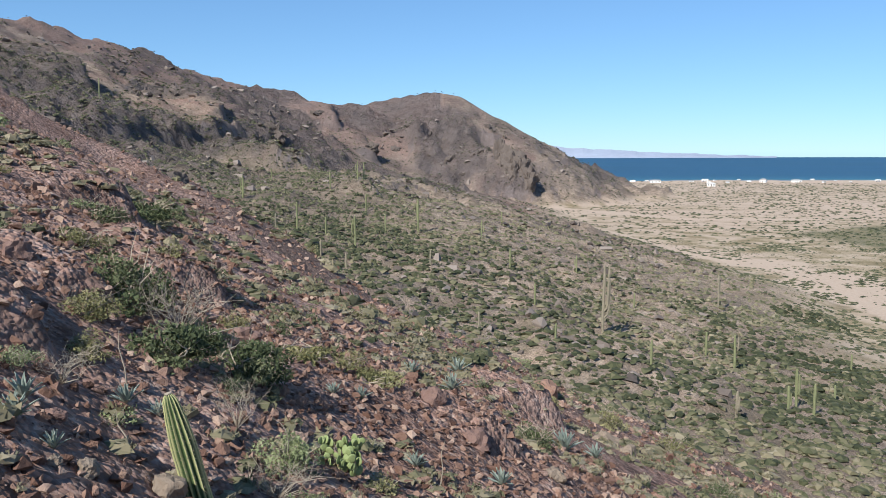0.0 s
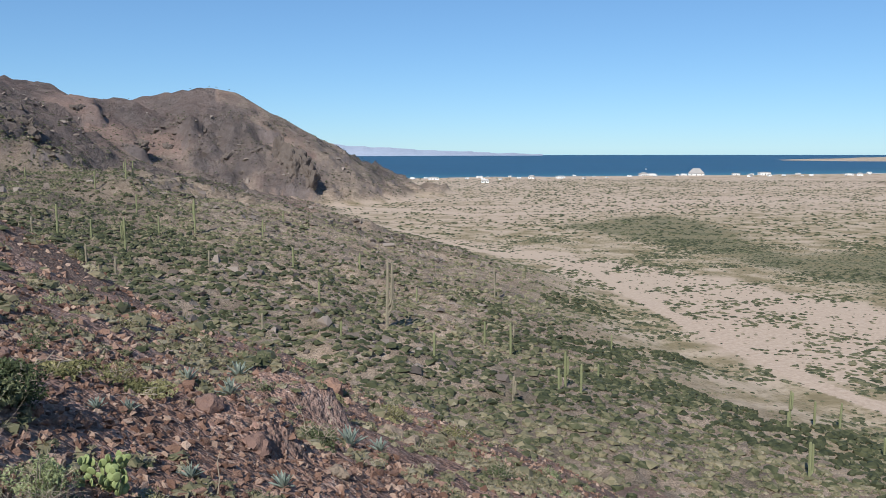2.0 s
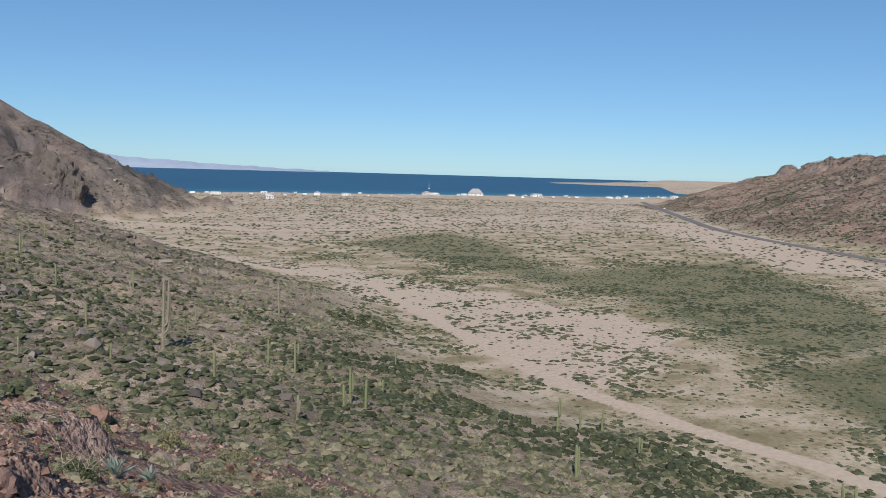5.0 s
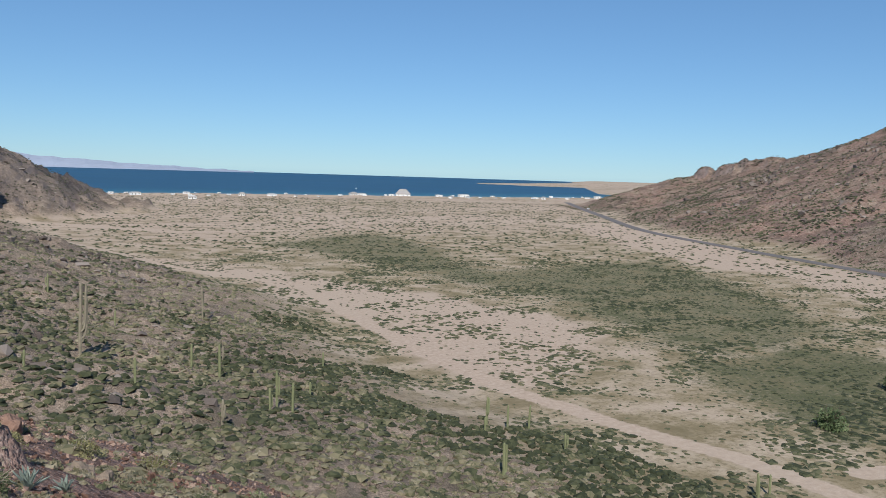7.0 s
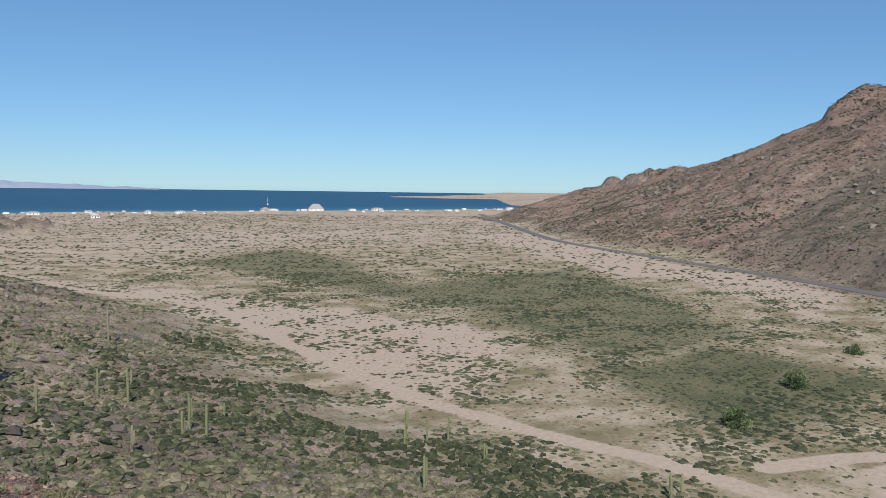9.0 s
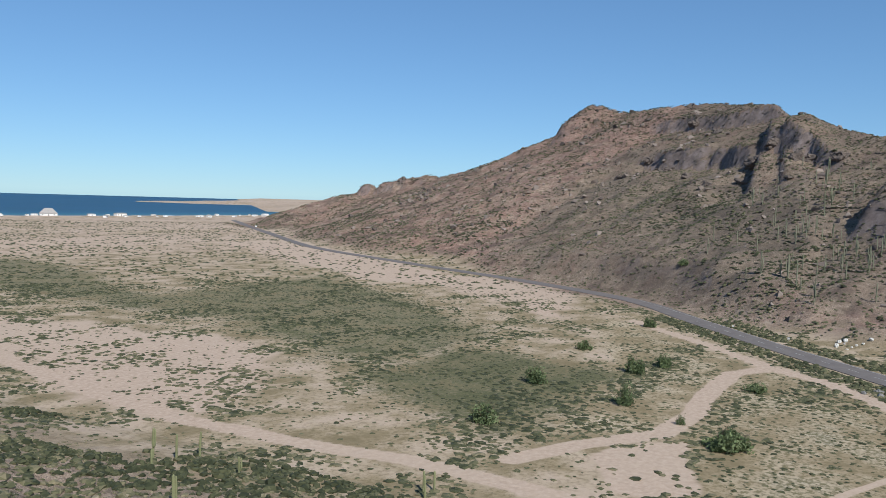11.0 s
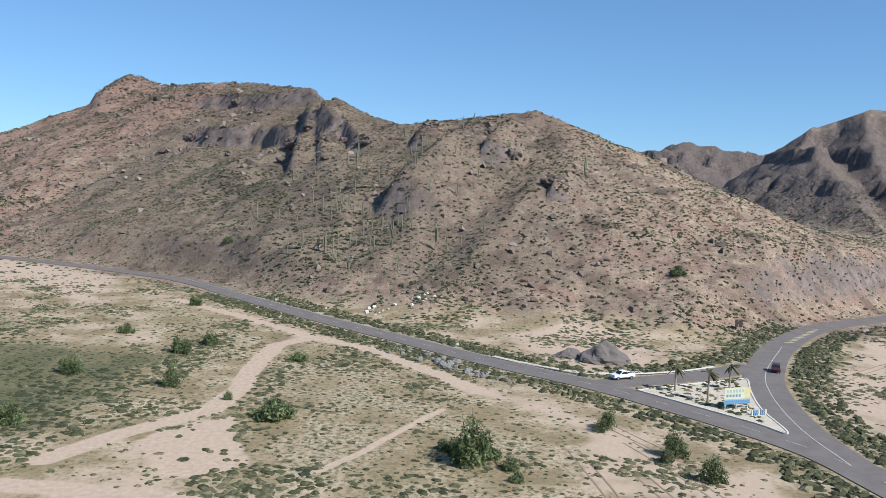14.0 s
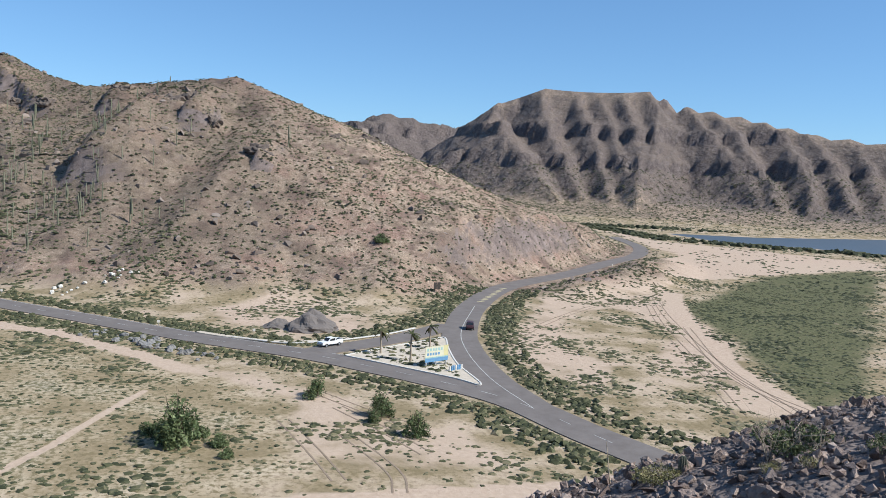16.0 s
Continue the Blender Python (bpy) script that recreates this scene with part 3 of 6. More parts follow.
    litter = np.clip(np.maximum(0.62 * (east > 1) * (1 - pink) * (1 - smooth(az, 93, 104)), hollow), 0, 1) * smooth(east, 3, 12) + 0.6 * (own > 3) * smooth(-az, -4, 8) * smooth(dist, 90, 140) * (1 - smooth(dist, 300, 380))
    cut = smooth(inside(wx, wy, CUT), -6, 10)
    hill, sand = hill * (1 - 0.6 * cut), np.maximum(sand, 0.6 * cut)
    # headland share: dark rock, raised to grey its colour as haze does
    lava = np.maximum(smooth(az, 92, 106) * (1 - smooth(az, 152, 172)) * (1 - smooth(dist, 30, 50)), np.maximum(np.maximum(0.3 * smooth(ff, 0.2, 0.42), 0.6 * smooth(mesa, 5, 60)), 0.42 * smooth(head, 2, 15) * (x < 220) * (dist > 380)))
    return z, dict(sand=sand, green=green, red=red, lava=lava, hill=hill, track=track, bed=bed, own=own, east=east, head=head, far=far, near_road=near_road, litter=litter, crag=crag_cover, pink=pink * (east > 1), hollow=hollow)


def ground_z(x, y):
    return float(land(np.array([float(x)]), np.array([float(y)]))[0][0])


# ---------------------------------------------------------------- ground: one sheet to the horizon
def mesh_from(name, verts, faces):
    """A mesh from an array of places and an array of triangles or quads."""
    me = bpy.data.meshes.new(name)
    n, k = faces.shape
    me.vertices.add(len(verts))
    me.vertices.foreach_set("co", verts.astype(np.float32).ravel())
    me.loops.add(n * k)
    me.loops.foreach_set("vertex_index", faces.astype(np.int32).ravel())
    me.polygons.add(n)
    me.polygons.foreach_set("loop_start", np.arange(0, n * k, k, dtype=np.int32))
    me.update(calc_edges=True)
    return me


def rings():
    r, out = 0.0, []
    while r < 4950:
        out.append(r)
        r += r * 0.009 if 850 < r < 1380 or 300 < r < 690 or 2000 < r < 2300 else min(max(r * 0.013, 0.04), r * r * 6.5e-5) if 100 < r < 1500 else max(r * (0.016 if r < 1500 else (0.0135 if r < 2350 else 0.04)), 0.055)
    return np.array(out + [4950.0])


def build_ground():
    az = np.radians(np.concatenate([np.arange(-33, 142, 0.225), np.arange(142, 327, 1.6)]))
    rr = rings()
    A, Rr = np.meshgrid(az, rr)
    x, y = Rr * np.sin(A), Rr * np.cos(A)
    z, c = land(x.ravel(), y.ravel())
    n, m = len(rr), len(az)
    idx = np.arange(n * m).reshape(n, m)
    nxt = np.roll(idx, -1, axis=1)
    quads = np.stack([idx[:-1], idx[1:], nxt[1:], nxt[:-1]], -1).reshape(-1, 4)
    verts = np.stack([x.ravel(), y.ravel(), z], -1)
    me = mesh_from("ground", verts, quads)
    me.polygons.foreach_set("use_smooth", np.ones(len(quads), bool))
    col = me.attributes.new("cover", "FLOAT_COLOR", "POINT")
    rgba = np.stack([c["sand"], c["green"], c["red"], np.ones(n * m)], -1).astype(np.float32)
    col.data.foreach_set("color", rgba.ravel())
    for key in ("hill", "lava", "litter", "crag"):
        at = me.attributes.new(key, "FLOAT", "POINT")
        at.data.foreach_set("value", c[key].astype(np.float32))
    me.materials.append(M_GROUND)
    ob = new("ground", me)
    return tagged(ob, "dry desert valley floor and stony reddish-brown volcanic hillsides", "ground", kind="structure")


build_ground()


def disc(name, r, z, mat, cx=0.0, cy=0.0, seg=256):
    bm = bmesh.new()
    bmesh.ops.create_circle(bm, cap_ends=True, segments=seg, radius=r)
    bmesh.ops.translate(bm, verts=bm.verts, vec=(cx, cy, z))
    me = bpy.data.meshes.new(name)
    bm.to_mesh(me)
    bm.free()
    me.materials.append(mat)
    return new(name, me)


tagged(disc("sea", 4945, -1.5, M_SEA), "deep blue sea with a turquoise edge along the beach", "sea", kind="structure")
tagged(disc("lagoon", 260, -1.2, M_LAKE, 500, -540, 64), "still grey-blue lagoon water behind the hill", "lagoon", kind="structure")


# ---------------------------------------------------------------- roads
def resample(pts, gap):
    """A smooth line through the points, in even steps."""
    P = [Vector((*p, 0)) for p in pts]
    P = [P[0] * 2 - P[1]] + P + [P[-1] * 2 - P[-2]]
    out = []
    for a, b, c, d in zip(P, P[1:], P[2:], P[3:]):
        k = max(1, int((c - b).length / gap))
        for i in range(k):
            t = i / k
            out.append(0.5 * ((2 * b) + (c - a) * t + (2 * a - 5 * b + 4 * c - d) * t * t + (3 * b - a - 3 * c + d) * t ** 3))
    return out + [P[-2]]


def strip(name, pts, width, z, mat, gap=3.0, offset=0.0, dash=None):
    """A flat ribbon with thickness along a line on the ground."""
    line = resample(pts, gap)
    bm = bmesh.new()
    prev, run = None, 0.0
    for i, p in enumerate(line):
        q, r = line[max(i - 1, 0)], line[min(i + 1, len(line) - 1)]
        d = (r - q).normalized()
        s = Vector((d.y, -d.x, 0))
        c = p + s * offset
        row = [bm.verts.new((*(c + s * (width / 2 * e)).xy, zz)) for e, zz in ((-1, z - 0.2), (-1, z), (1, z), (1, z - 0.2))]
        run += (p - q).length if i else 0
        if prev and (dash is None or (run % dash) < dash * 0.4):
            for k in range(3):
                bm.faces.new((prev[k], row[k], row[k + 1], prev[k + 1]))
        prev = row
    bmesh.ops.recalc_face_normals(bm, faces=bm.faces)
    me = bpy.data.meshes.new(name)
    bm.to_mesh(me)
    bm.free()
    me.materials.append(mat)
    return new(name, me)


tagged(strip("road", ROAD_MAIN, 8.0, 0.14, M_ASPHALT), "worn grey asphalt road along the foot of the hill", "road", kind="structure")
tagged(strip("road", ROAD_EAST, 8.2, 0.148, M_ASPHALT), "worn grey asphalt road curving away behind the hill", "road", kind="structure")
tagged(strip("road", ROAD_SLIP, 6.6, 0.156, M_ASPHALT), "short asphalt slip road at the junction", "road", kind="structure")


# ---------------------------------------------------------------- desert scrub
def tuft(rng, n, flat=0.62):
    """An uneven low dome of facets, with loose leaf triangles round it where n allows: places, three to a triangle."""
    m, rows = (5, 1) if n <= 7 else ((5, 2) if n <= 16 else (6, 2))
    rings, ph = [], rng.uniform(0, 6.28)
    for q, (rad, up) in enumerate(((1.0, -0.04), (0.72, 0.62))[:rows]):
        a = ph + 2 * np.pi * (np.arange(m) + 0.5 * q) / m + rng.normal(0, 0.16, m)
        r = rad * rng.uniform(0.5, 1.3, m)
        rings.append(np.stack([r * np.cos(a), r * np.sin(a), flat * up * rng.uniform(0.55, 1.45, m)], -1))
    top = np.array([rng.normal(0, 0.15), rng.normal(0, 0.15), flat * rng.uniform(0.85, 1.1)])
    tri = []
    for k in range(m):
        k2 = (k + 1) % m
        if rows == 2:
            tri += [rings[0][k], rings[0][k2], rings[1][k], rings[0][k2], rings[1][k2], rings[1][k]]
        tri += [rings[-1][k], rings[-1][k2], top]
    dome = np.array(tri)
    extra = max(0, n - len(dome) // 3) if n > 16 else 0
    if not extra:
        return dome
    a, u = rng.uniform(0, 2 * np.pi, extra), rng.uniform(0.0, 1, extra)
    c = np.stack([np.cos(a) * np.sqrt(1 - u * u), np.sin(a) * np.sqrt(1 - u * u), u * flat], -1) * rng.uniform(0.8, 1.1, (extra, 1))
    v = c[:, None, :] + rng.normal(size=(extra, 3, 3)) * 0.16
    v[:, :, 2] = np.maximum(v[:, :, 2], -0.05)
    return np.concatenate([dome * 0.9, v.reshape(-1, 3)])


def scatter(name, label, category, x, y, z, size, tone, tris, mat, seed, flat=0.62):
    rng = np.random.default_rng(seed)
    kinds = [tuft(rng, tris, flat) for _ in range(7)]
    n, k = len(x), len(kinds[0])
    V = np.zeros((n, k, 3))
    which, turn = rng.integers(0, 7, n), rng.uniform(0, 2 * np.pi, n)
    T = np.stack(kinds)[which]
    ca, sa = np.cos(turn)[:, None], np.sin(turn)[:, None]
    V[:, :, 0] = (T[:, :, 0] * ca - T[:, :, 1] * sa) * size[:, None] + x[:, None]
    V[:, :, 1] = (T[:, :, 0] * sa + T[:, :, 1] * ca) * size[:, None] + y[:, None]
    V[:, :, 2] = T[:, :, 2] * size[:, None] * rng.uniform(0.7, 1.2, (n, 1)) + z[:, None]
    me = mesh_from(name, V.reshape(-1, 3), np.arange(n * k).reshape(-1, 3))
    at = me.attributes.new("tone", "FLOAT", "POINT")
    at.data.foreach_set("value", np.repeat(tone, k).astype(np.float32))
    me.materials.append(mat)
    return tagged(new(name, me), label, category, kind="stuff")


def strew(n, r0, r1, az0, az1, seed, even=1.0):
    """Random places in a sector; even 1 fills the area evenly, less crowds them inwards."""
    rng = np.random.default_rng(seed)
    r = (r0 ** (2 * even) + rng.uniform(0, 1, n) * (r1 ** (2 * even) - r0 ** (2 * even))) ** (1 / (2 * even))
    a = np.radians(rng.uniform(az0, az1, n))
    return r * np.sin(a), r * np.cos(a), rng


def grow(seed, n, r0, r1, az0, az1, even, tris, name, label, dens, size, tone, flat=0.62):
    x, y, rng = strew(n, r0, r1, az0, az1, seed, even)
    z, c = land(x, y)
    keep = (rng.uniform(0, 1, n) < dens(x, y, z, c)) & (z > -0.9)
    x, y, z = x[keep], y[keep], z[keep]
    c = {k: v[keep] for k, v in c.items()}
    scatter(name, label, "scrub", x, y, z, size(rng, len(x), c, x, y), np.clip(tone(rng, len(x), c, x, y), 0, 1), tris, M_SHRUB, seed, flat)


def hill_dens(x, y, z, c):
    patch = smooth(fbm(x / 38, y / 38, 101, 3), 0.36, 0.6)
    d = np.hypot(x, y)
    red_near = c["red"] * (c["own"] > 2) * (1 - smooth(d, 55, 80))
    return c["hill"] * (0.4 + 0.6 * patch) * (1 - 0.8 * red_near) * (1 - 0.25 * c["pink"]) * (c["near_road"] > 7) * (1 - 0.3 * smooth(c["own"], 34, 46)) * (1 - 0.3 * (c["head"] > 3) * (d > 400) * (x < 200)) * (1 - 0.85 * smooth(c["head"], 58, 70) * (y > 560))


def floor_dens(x, y, z, c):
    patch = smooth(fbm(x / 16, y / 11, 103, 3), 0.42, 0.66)
    return (1 - c["hill"]) * np.clip(0.22 + 0.8 * patch + 0.6 * c["green"] - 0.95 * smooth(c["sand"], 0.5, 0.95), 0.02 + (0.2 + 0.34 * smooth(patch, 0.3, 0.7)) * (y > 60), 1) * (1 - 0.97 * c["track"]) * (c["near_road"] > 4.6)


HILL_SIZE = lambda r, n, c, x, y: (0.13 + 0.55 * r.uniform(0, 1, n) ** 2.2) * (0.8 + 0.5 * (fbm(x / 38, y / 38, 101, 3) > 0.5))
HILL_TONE = lambda r, n, c, x, y: 0.2 + 0.33 * (1 - smooth(fbm(x / 30, y / 30, 111, 3), 0.35, 0.6)) + r.normal(0, 0.2, n)
grow(200, 9500, 20, 85, -34, 100, 0.9, 30, "scrub", "grey-green and straw desert scrub over the near slope", hill_dens, lambda r, n, c, x, y: r.uniform(0.13, 0.5, n), HILL_TONE, 0.5)
grow(201, 30000, 55, 170, -34, 60, 0.85, 12, "scrub", "low grey-green desert scrub over the bench below the slope", hill_dens, HILL_SIZE, HILL_TONE, 0.55)
grow(211, 62000, 165, 430, -34, 50, 0.85, 6, "scrub", "dark green desert scrub along the foot of the western hill", hill_dens, lambda r, n, c, x, y: 1.05 * HILL_SIZE(r, n, c, x, y), HILL_TONE, 0.6)
grow(212, 34000, 100, 330, -32, 3, 0.9, 6, "scrub", "belt of dark green thorn scrub below the western hill", lambda x, y, z, c: c["hill"] * 0.8 * smooth(c["litter"], 0.1, 0.5),
     lambda r, n, c, x, y: 0.2 + 0.5 * r.uniform(0, 1, n) ** 1.8, lambda r, n, c, x, y: 0.24 + r.normal(0, 0.2, n), 0.75)
grow(213, 14000, 78, 190, 14, 72, 1.0, 14, "scrub", "lush dark green thickets along the foot of the bench", lambda x, y, z, c: ((c["own"] > 0.2) & (c["own"] < 7)) * smooth(fbm(x / 15, y / 15, 141, 3), 0.5, 0.6),
     lambda r, n, c, x, y: r.uniform(0.3, 0.85, n), lambda r, n, c, x, y: 0.1 + r.normal(0, 0.13, n), 0.7)
grow(210, 2600, 3.4, 24, -33, 26, 0.75, 44, "dry_grass", "tufts of dry straw and olive grass between the stones", lambda x, y, z, c: smooth(fbm(x / 3, y / 3, 131, 3), 0.42, 0.6),
     lambda r, n, c, x, y: r.uniform(0.035, 0.10, n) * (0.7 + np.hypot(x, y) / 12), lambda r, n, c, x, y: 0.62 + r.normal(0, 0.2, n), 0.55)
grow(202, 26000, 330, 720, -22, 14, 0.85, 8, "scrub", "sparse dark scrub on the headland slopes", hill_dens,
     lambda r, n, c, x, y: r.uniform(0.35, 0.85, n), lambda r, n, c, x, y: 0.16 + r.normal(0, 0.13, n))
grow(203, 200000, 180, 980, 39, 124, 0.70, 6, "scrub", "dense dark-green and brown scrub over the eastern hill", hill_dens,
     lambda r, n, c, x, y: r.uniform(0.35, 0.95, n) * (1 + 0.35 * c["hollow"] + 0.45 * c["pink"]), lambda r, n, c, x, y: 0.08 + 0.2 * smooth(fbm(x / 50, y / 50, 113, 3), 0.4, 0.65) - 0.05 * c["hollow"] + r.normal(0, 0.12, n), 0.5)
grow(209, 15000, 800, 1250, 106, 142, 1.0, 5, "scrub", "dark scrub over the lower slopes of the far range", lambda x, y, z, c: ((c["far"] > 1) & (z < 62)) * 0.6,
     lambda r, n, c, x, y: r.uniform(1.0, 2.3, n), lambda r, n, c, x, y: 0.2 + r.normal(0, 0.12, n), 0.5)
FLOOR_SIZE = lambda r, n, c, x, y: r.uniform(0.2, 0.8, n) * (0.7 + 0.6 * smooth(fbm(x / 16, y / 11, 103, 3), 0.45, 0.7))
FLOOR_TONE = lambda r, n, c, x, y: 0.36 - 0.2 * c["green"] + r.normal(0, 0.17, n)
grow(204, 25000, 88, 185, 8, 142, 0.9, 16, "scrub", "low straw and olive scrub mats on the valley floor", floor_dens, FLOOR_SIZE, FLOOR_TONE, 0.3)
grow(208, 50000, 185, 340, 8, 142, 0.85, 6, "scrub", "low scrub mats across the middle of the valley", floor_dens, lambda r, n, c, x, y: 1.35 * FLOOR_SIZE(r, n, c, x, y), lambda r, n, c, x, y: FLOOR_TONE(r, n, c, x, y) - 0.05, 0.3)
grow(205, 64000, 330, 1000, 5, 140, 0.72, 6, "scrub", "scattered low scrub on the far valley floor", floor_dens,
     lambda r, n, c, x, y: r.uniform(0.5, 1.7, n), lambda r, n, c, x, y: 0.25 - 0.1 * c["green"] + r.normal(0, 0.13, n), 0.36)


# ---------------------------------------------------------------- builders
def part(name, bm, material, parent, label="", smooth_faces=False):
    """One mesh under a thing or a part."""
    me = bpy.data.meshes.new(name)
    bm.to_mesh(me)
    bm.free()
    if smooth_faces:
        me.polygons.foreach_set("use_smooth", np.ones(len(me.polygons), bool))
    me.materials.append(material)
    ob = new(name, me)
    ob.parent = parent
    return tagged(ob, label) if label else ob


def part_mesh(name, me, material, parent, label=""):
    me.materials.append(material)
    ob = new(name, me)
    ob.parent = parent
    return tagged(ob, label) if label else ob


def thing(name, label, category, m, group=""):
    ob = new(name)
    ob.empty_display_size = 0.2
    ob.matrix_basis = m
    return tagged(ob, label, category, group)


def box(bm, x0, y0, z0, x1, y1, z1, bevel=0.0):
    geo = bmesh.ops.create_cube(bm, size=1, matrix=Matrix.LocRotScale(((x0 + x1) / 2, (y0 + y1) / 2, (z0 + z1) / 2), None, (x1 - x0, y1 - y0, z1 - z0)))
    if bevel:
        edges = list({e for v in geo["verts"] for e in v.link_edges})
        bmesh.ops.bevel(bm, geom=edges, offset=bevel, segments=1, affect="EDGES")
    return bm


def tube(bm, pts, radii, seg=6):
    """A tapered tube along points."""
    prev = None
    for i, (p, r) in enumerate(zip(pts, radii)):
        d = (Vector(pts[min(i + 1, len(pts) - 1)]) - Vector(pts[max(i - 1, 0)])).normalized()
        s = d.cross(Vector((0.3, 0.9, 0.2))).normalized()
        u = s.cross(d)
        ring = [bm.verts.new(Vector(p) + (s * math.cos(a) + u * math.sin(a)) * r) for a in (2 * math.pi * k / seg for k in range(seg))]
        if prev:
            for k in range(seg):
                bm.faces.new((prev[k], prev[(k + 1) % seg], ring[(k + 1) % seg], ring[k]))
        prev = ring
    bm.faces.new(prev)
    return bm


def ribbed(bm, pts, radii, ribs, deep=0.18):
    """A fluted cactus stem along points, closed by a dome."""
    seg, prev = ribs * 2, None
    for i, (p, r) in enumerate(zip(pts, radii)):
        d = (Vector(pts[min(i + 1, len(pts) - 1)]) - Vector(pts[max(i - 1, 0)])).normalized()
        s = d.cross(Vector((0.25, 0.93, 0.1))).normalized()
        u = s.cross(d)
        ring = [bm.verts.new(Vector(p) + (s * math.cos(a) + u * math.sin(a)) * r * (1 - deep * (k % 2))) for k, a in enumerate(2 * math.pi * k / seg for k in range(seg))]
        if prev:
            for k in range(seg):
                bm.faces.new((prev[k], prev[(k + 1) % seg], ring[(k + 1) % seg], ring[k]))
        prev = ring
    bm.faces.new(prev)
    return bm


def stone_bm(rng, sub=2, flat=0.7, rough=0.28):
    bm = bmesh.new()
    bmesh.ops.create_icosphere(bm, subdivisions=sub, radius=1.0)
    o = Vector(rng.uniform(-50, 50, 3))
    cuts = [(Vector(rng.normal(size=3)).normalized(), rng.uniform(0.55, 0.85)) for _ in range(6)]
    for v in bm.verts:
        for n, h in cuts:
            over = v.co.dot(n) - h
            if over > 0:
                v.co -= n * over * 0.85
        v.co *= 1 + rough * noise.noise(v.co * 1.6 + o)
        v.co.z *= flat
    return bm


def turn(x, y, z, yaw=0.0, s=1.0, lean=0.0, lean2=0.0):
    return Matrix.LocRotScale((x, y, z), Euler((radians(lean), radians(lean2), radians(yaw))), (s, s, s))


# ---------------------------------------------------------------- more materials
def stone_mat(name, stops, scale=7.0):
    m, t, b = mat_new(name, 0.92, 0.15)
    g = Graph(t)
    geo = t.nodes.new("ShaderNodeNewGeometry")
    n1, n2 = g.noise(scale, 5, 0.7), g.noise(scale * 7, 4, 0.7)
    f = g.math("ADD", g.math("MULTIPLY", geo.outputs["Random Per Island"], 0.55), g.math("ADD", g.math("MULTIPLY", n1, 0.3), g.math("MULTIPLY", n2, 0.25)))
    t.links.new(g.ramp(f, stops), b.inputs["Base Color"])
    g.bump(n2, 0.7, 0.03, b)
    return m


def cactus_mat(name, ridge_col, groove_col):
    m, t, b = mat_new(name, 0.7, 0.25)
    g = Graph(t)
    co = t.nodes.new("ShaderNodeTexCoord").outputs["Object"]
    n = g.noise(14, 4, 0.7, co)
    f = g.math("ADD", g.attr("rib").outputs["Fac"], g.math("MULTIPLY", g.math("SUBTRACT", n, 0.5), 0.5))
    t.links.new(g.ramp(f, [(0.35, groove_col), (0.85, ridge_col)]), b.inputs["Base Color"])
    return m


M_REDSTONE = stone_mat("red_stone", [(0.2, (0.095, 0.05, 0.036)), (0.42, (0.185, 0.105, 0.075)), (0.64, (0.30, 0.184, 0.134)), (0.84, (0.44, 0.315, 0.24)), (1.0, (0.54, 0.46, 0.385))])
M_LAVA = stone_mat("dark_lava", [(0.2, (0.095, 0.07, 0.06)), (0.45, (0.195, 0.145, 0.122)), (0.7, (0.33, 0.255, 0.215)), (0.95, (0.46, 0.38, 0.33))])
M_TANSTONE = stone_mat("tan_stone", [(0.2, (0.13, 0.095, 0.07)), (0.6, (0.27, 0.205, 0.15)), (0.95, (0.38, 0.31, 0.245))])
M_LEDGE = stone_mat("ledge_rock", [(0.25, (0.085, 0.068, 0.058)), (0.5, (0.17, 0.135, 0.112)), (0.75, (0.27, 0.22, 0.185))], 1.0)
M_DARKRED = stone_mat("dark_red_rock", [(0.25, (0.085, 0.05, 0.042)), (0.5, (0.17, 0.10, 0.08)), (0.75, (0.27, 0.175, 0.14))], 4.0)
M_GREYSTONE = stone_mat("grey_stone", [(0.2, (0.10, 0.095, 0.09)), (0.6, (0.21, 0.20, 0.19)), (0.95, (0.36, 0.34, 0.32))], 2.0)
M_WHITESTONE = stone_mat("white_stone", [(0.2, (0.42, 0.39, 0.34)), (0.6, (0.60, 0.57, 0.51)), (0.95, (0.72, 0.69, 0.63))], 2.0)
M_CACTUS = cactus_mat("cactus_skin", (0.50, 0.47, 0.22), (0.06, 0.095, 0.035))
M_CARDON = plain_mat("cardon_skin", (0.22, 0.225, 0.115), 0.8, 0.2, 0.25, 1.5)
M_DEADCARDON = plain_mat("weathered_cardon", (0.27, 0.23, 0.165), 0.9, 0.1, 0.3, 1.5)
M_PAD = plain_mat("pad_skin", (0.25, 0.29, 0.115), 0.6, 0.3, 0.3, 12)
M_AGAVE = plain_mat("agave_leaf", (0.235, 0.265, 0.215), 0.6, 0.3, 0.25, 14)
M_TWIG = plain_mat("dry_twig", (0.34, 0.28, 0.21), 0.9, 0.1, 0.3, 20)
M_BARK = plain_mat("bark", (0.15, 0.115, 0.085), 0.95, 0.1, 0.3, 10)
M_BUSH = leaf_mat("bush_leaf", [(0.0, (0.05, 0.062, 0.03)), (0.5, (0.105, 0.125, 0.058)), (1.0, (0.19, 0.195, 0.10))])
M_SILVER = leaf_mat("pale_leaf", [(0.0, (0.12, 0.15, 0.065)), (0.5, (0.25, 0.28, 0.13)), (1.0, (0.38, 0.39, 0.22))])
M_STRAW = leaf_mat("yellow_leaf", [(0.0, (0.12, 0.115, 0.05)), (0.5, (0.22, 0.205, 0.09)), (1.0, (0.33, 0.29, 0.15))])
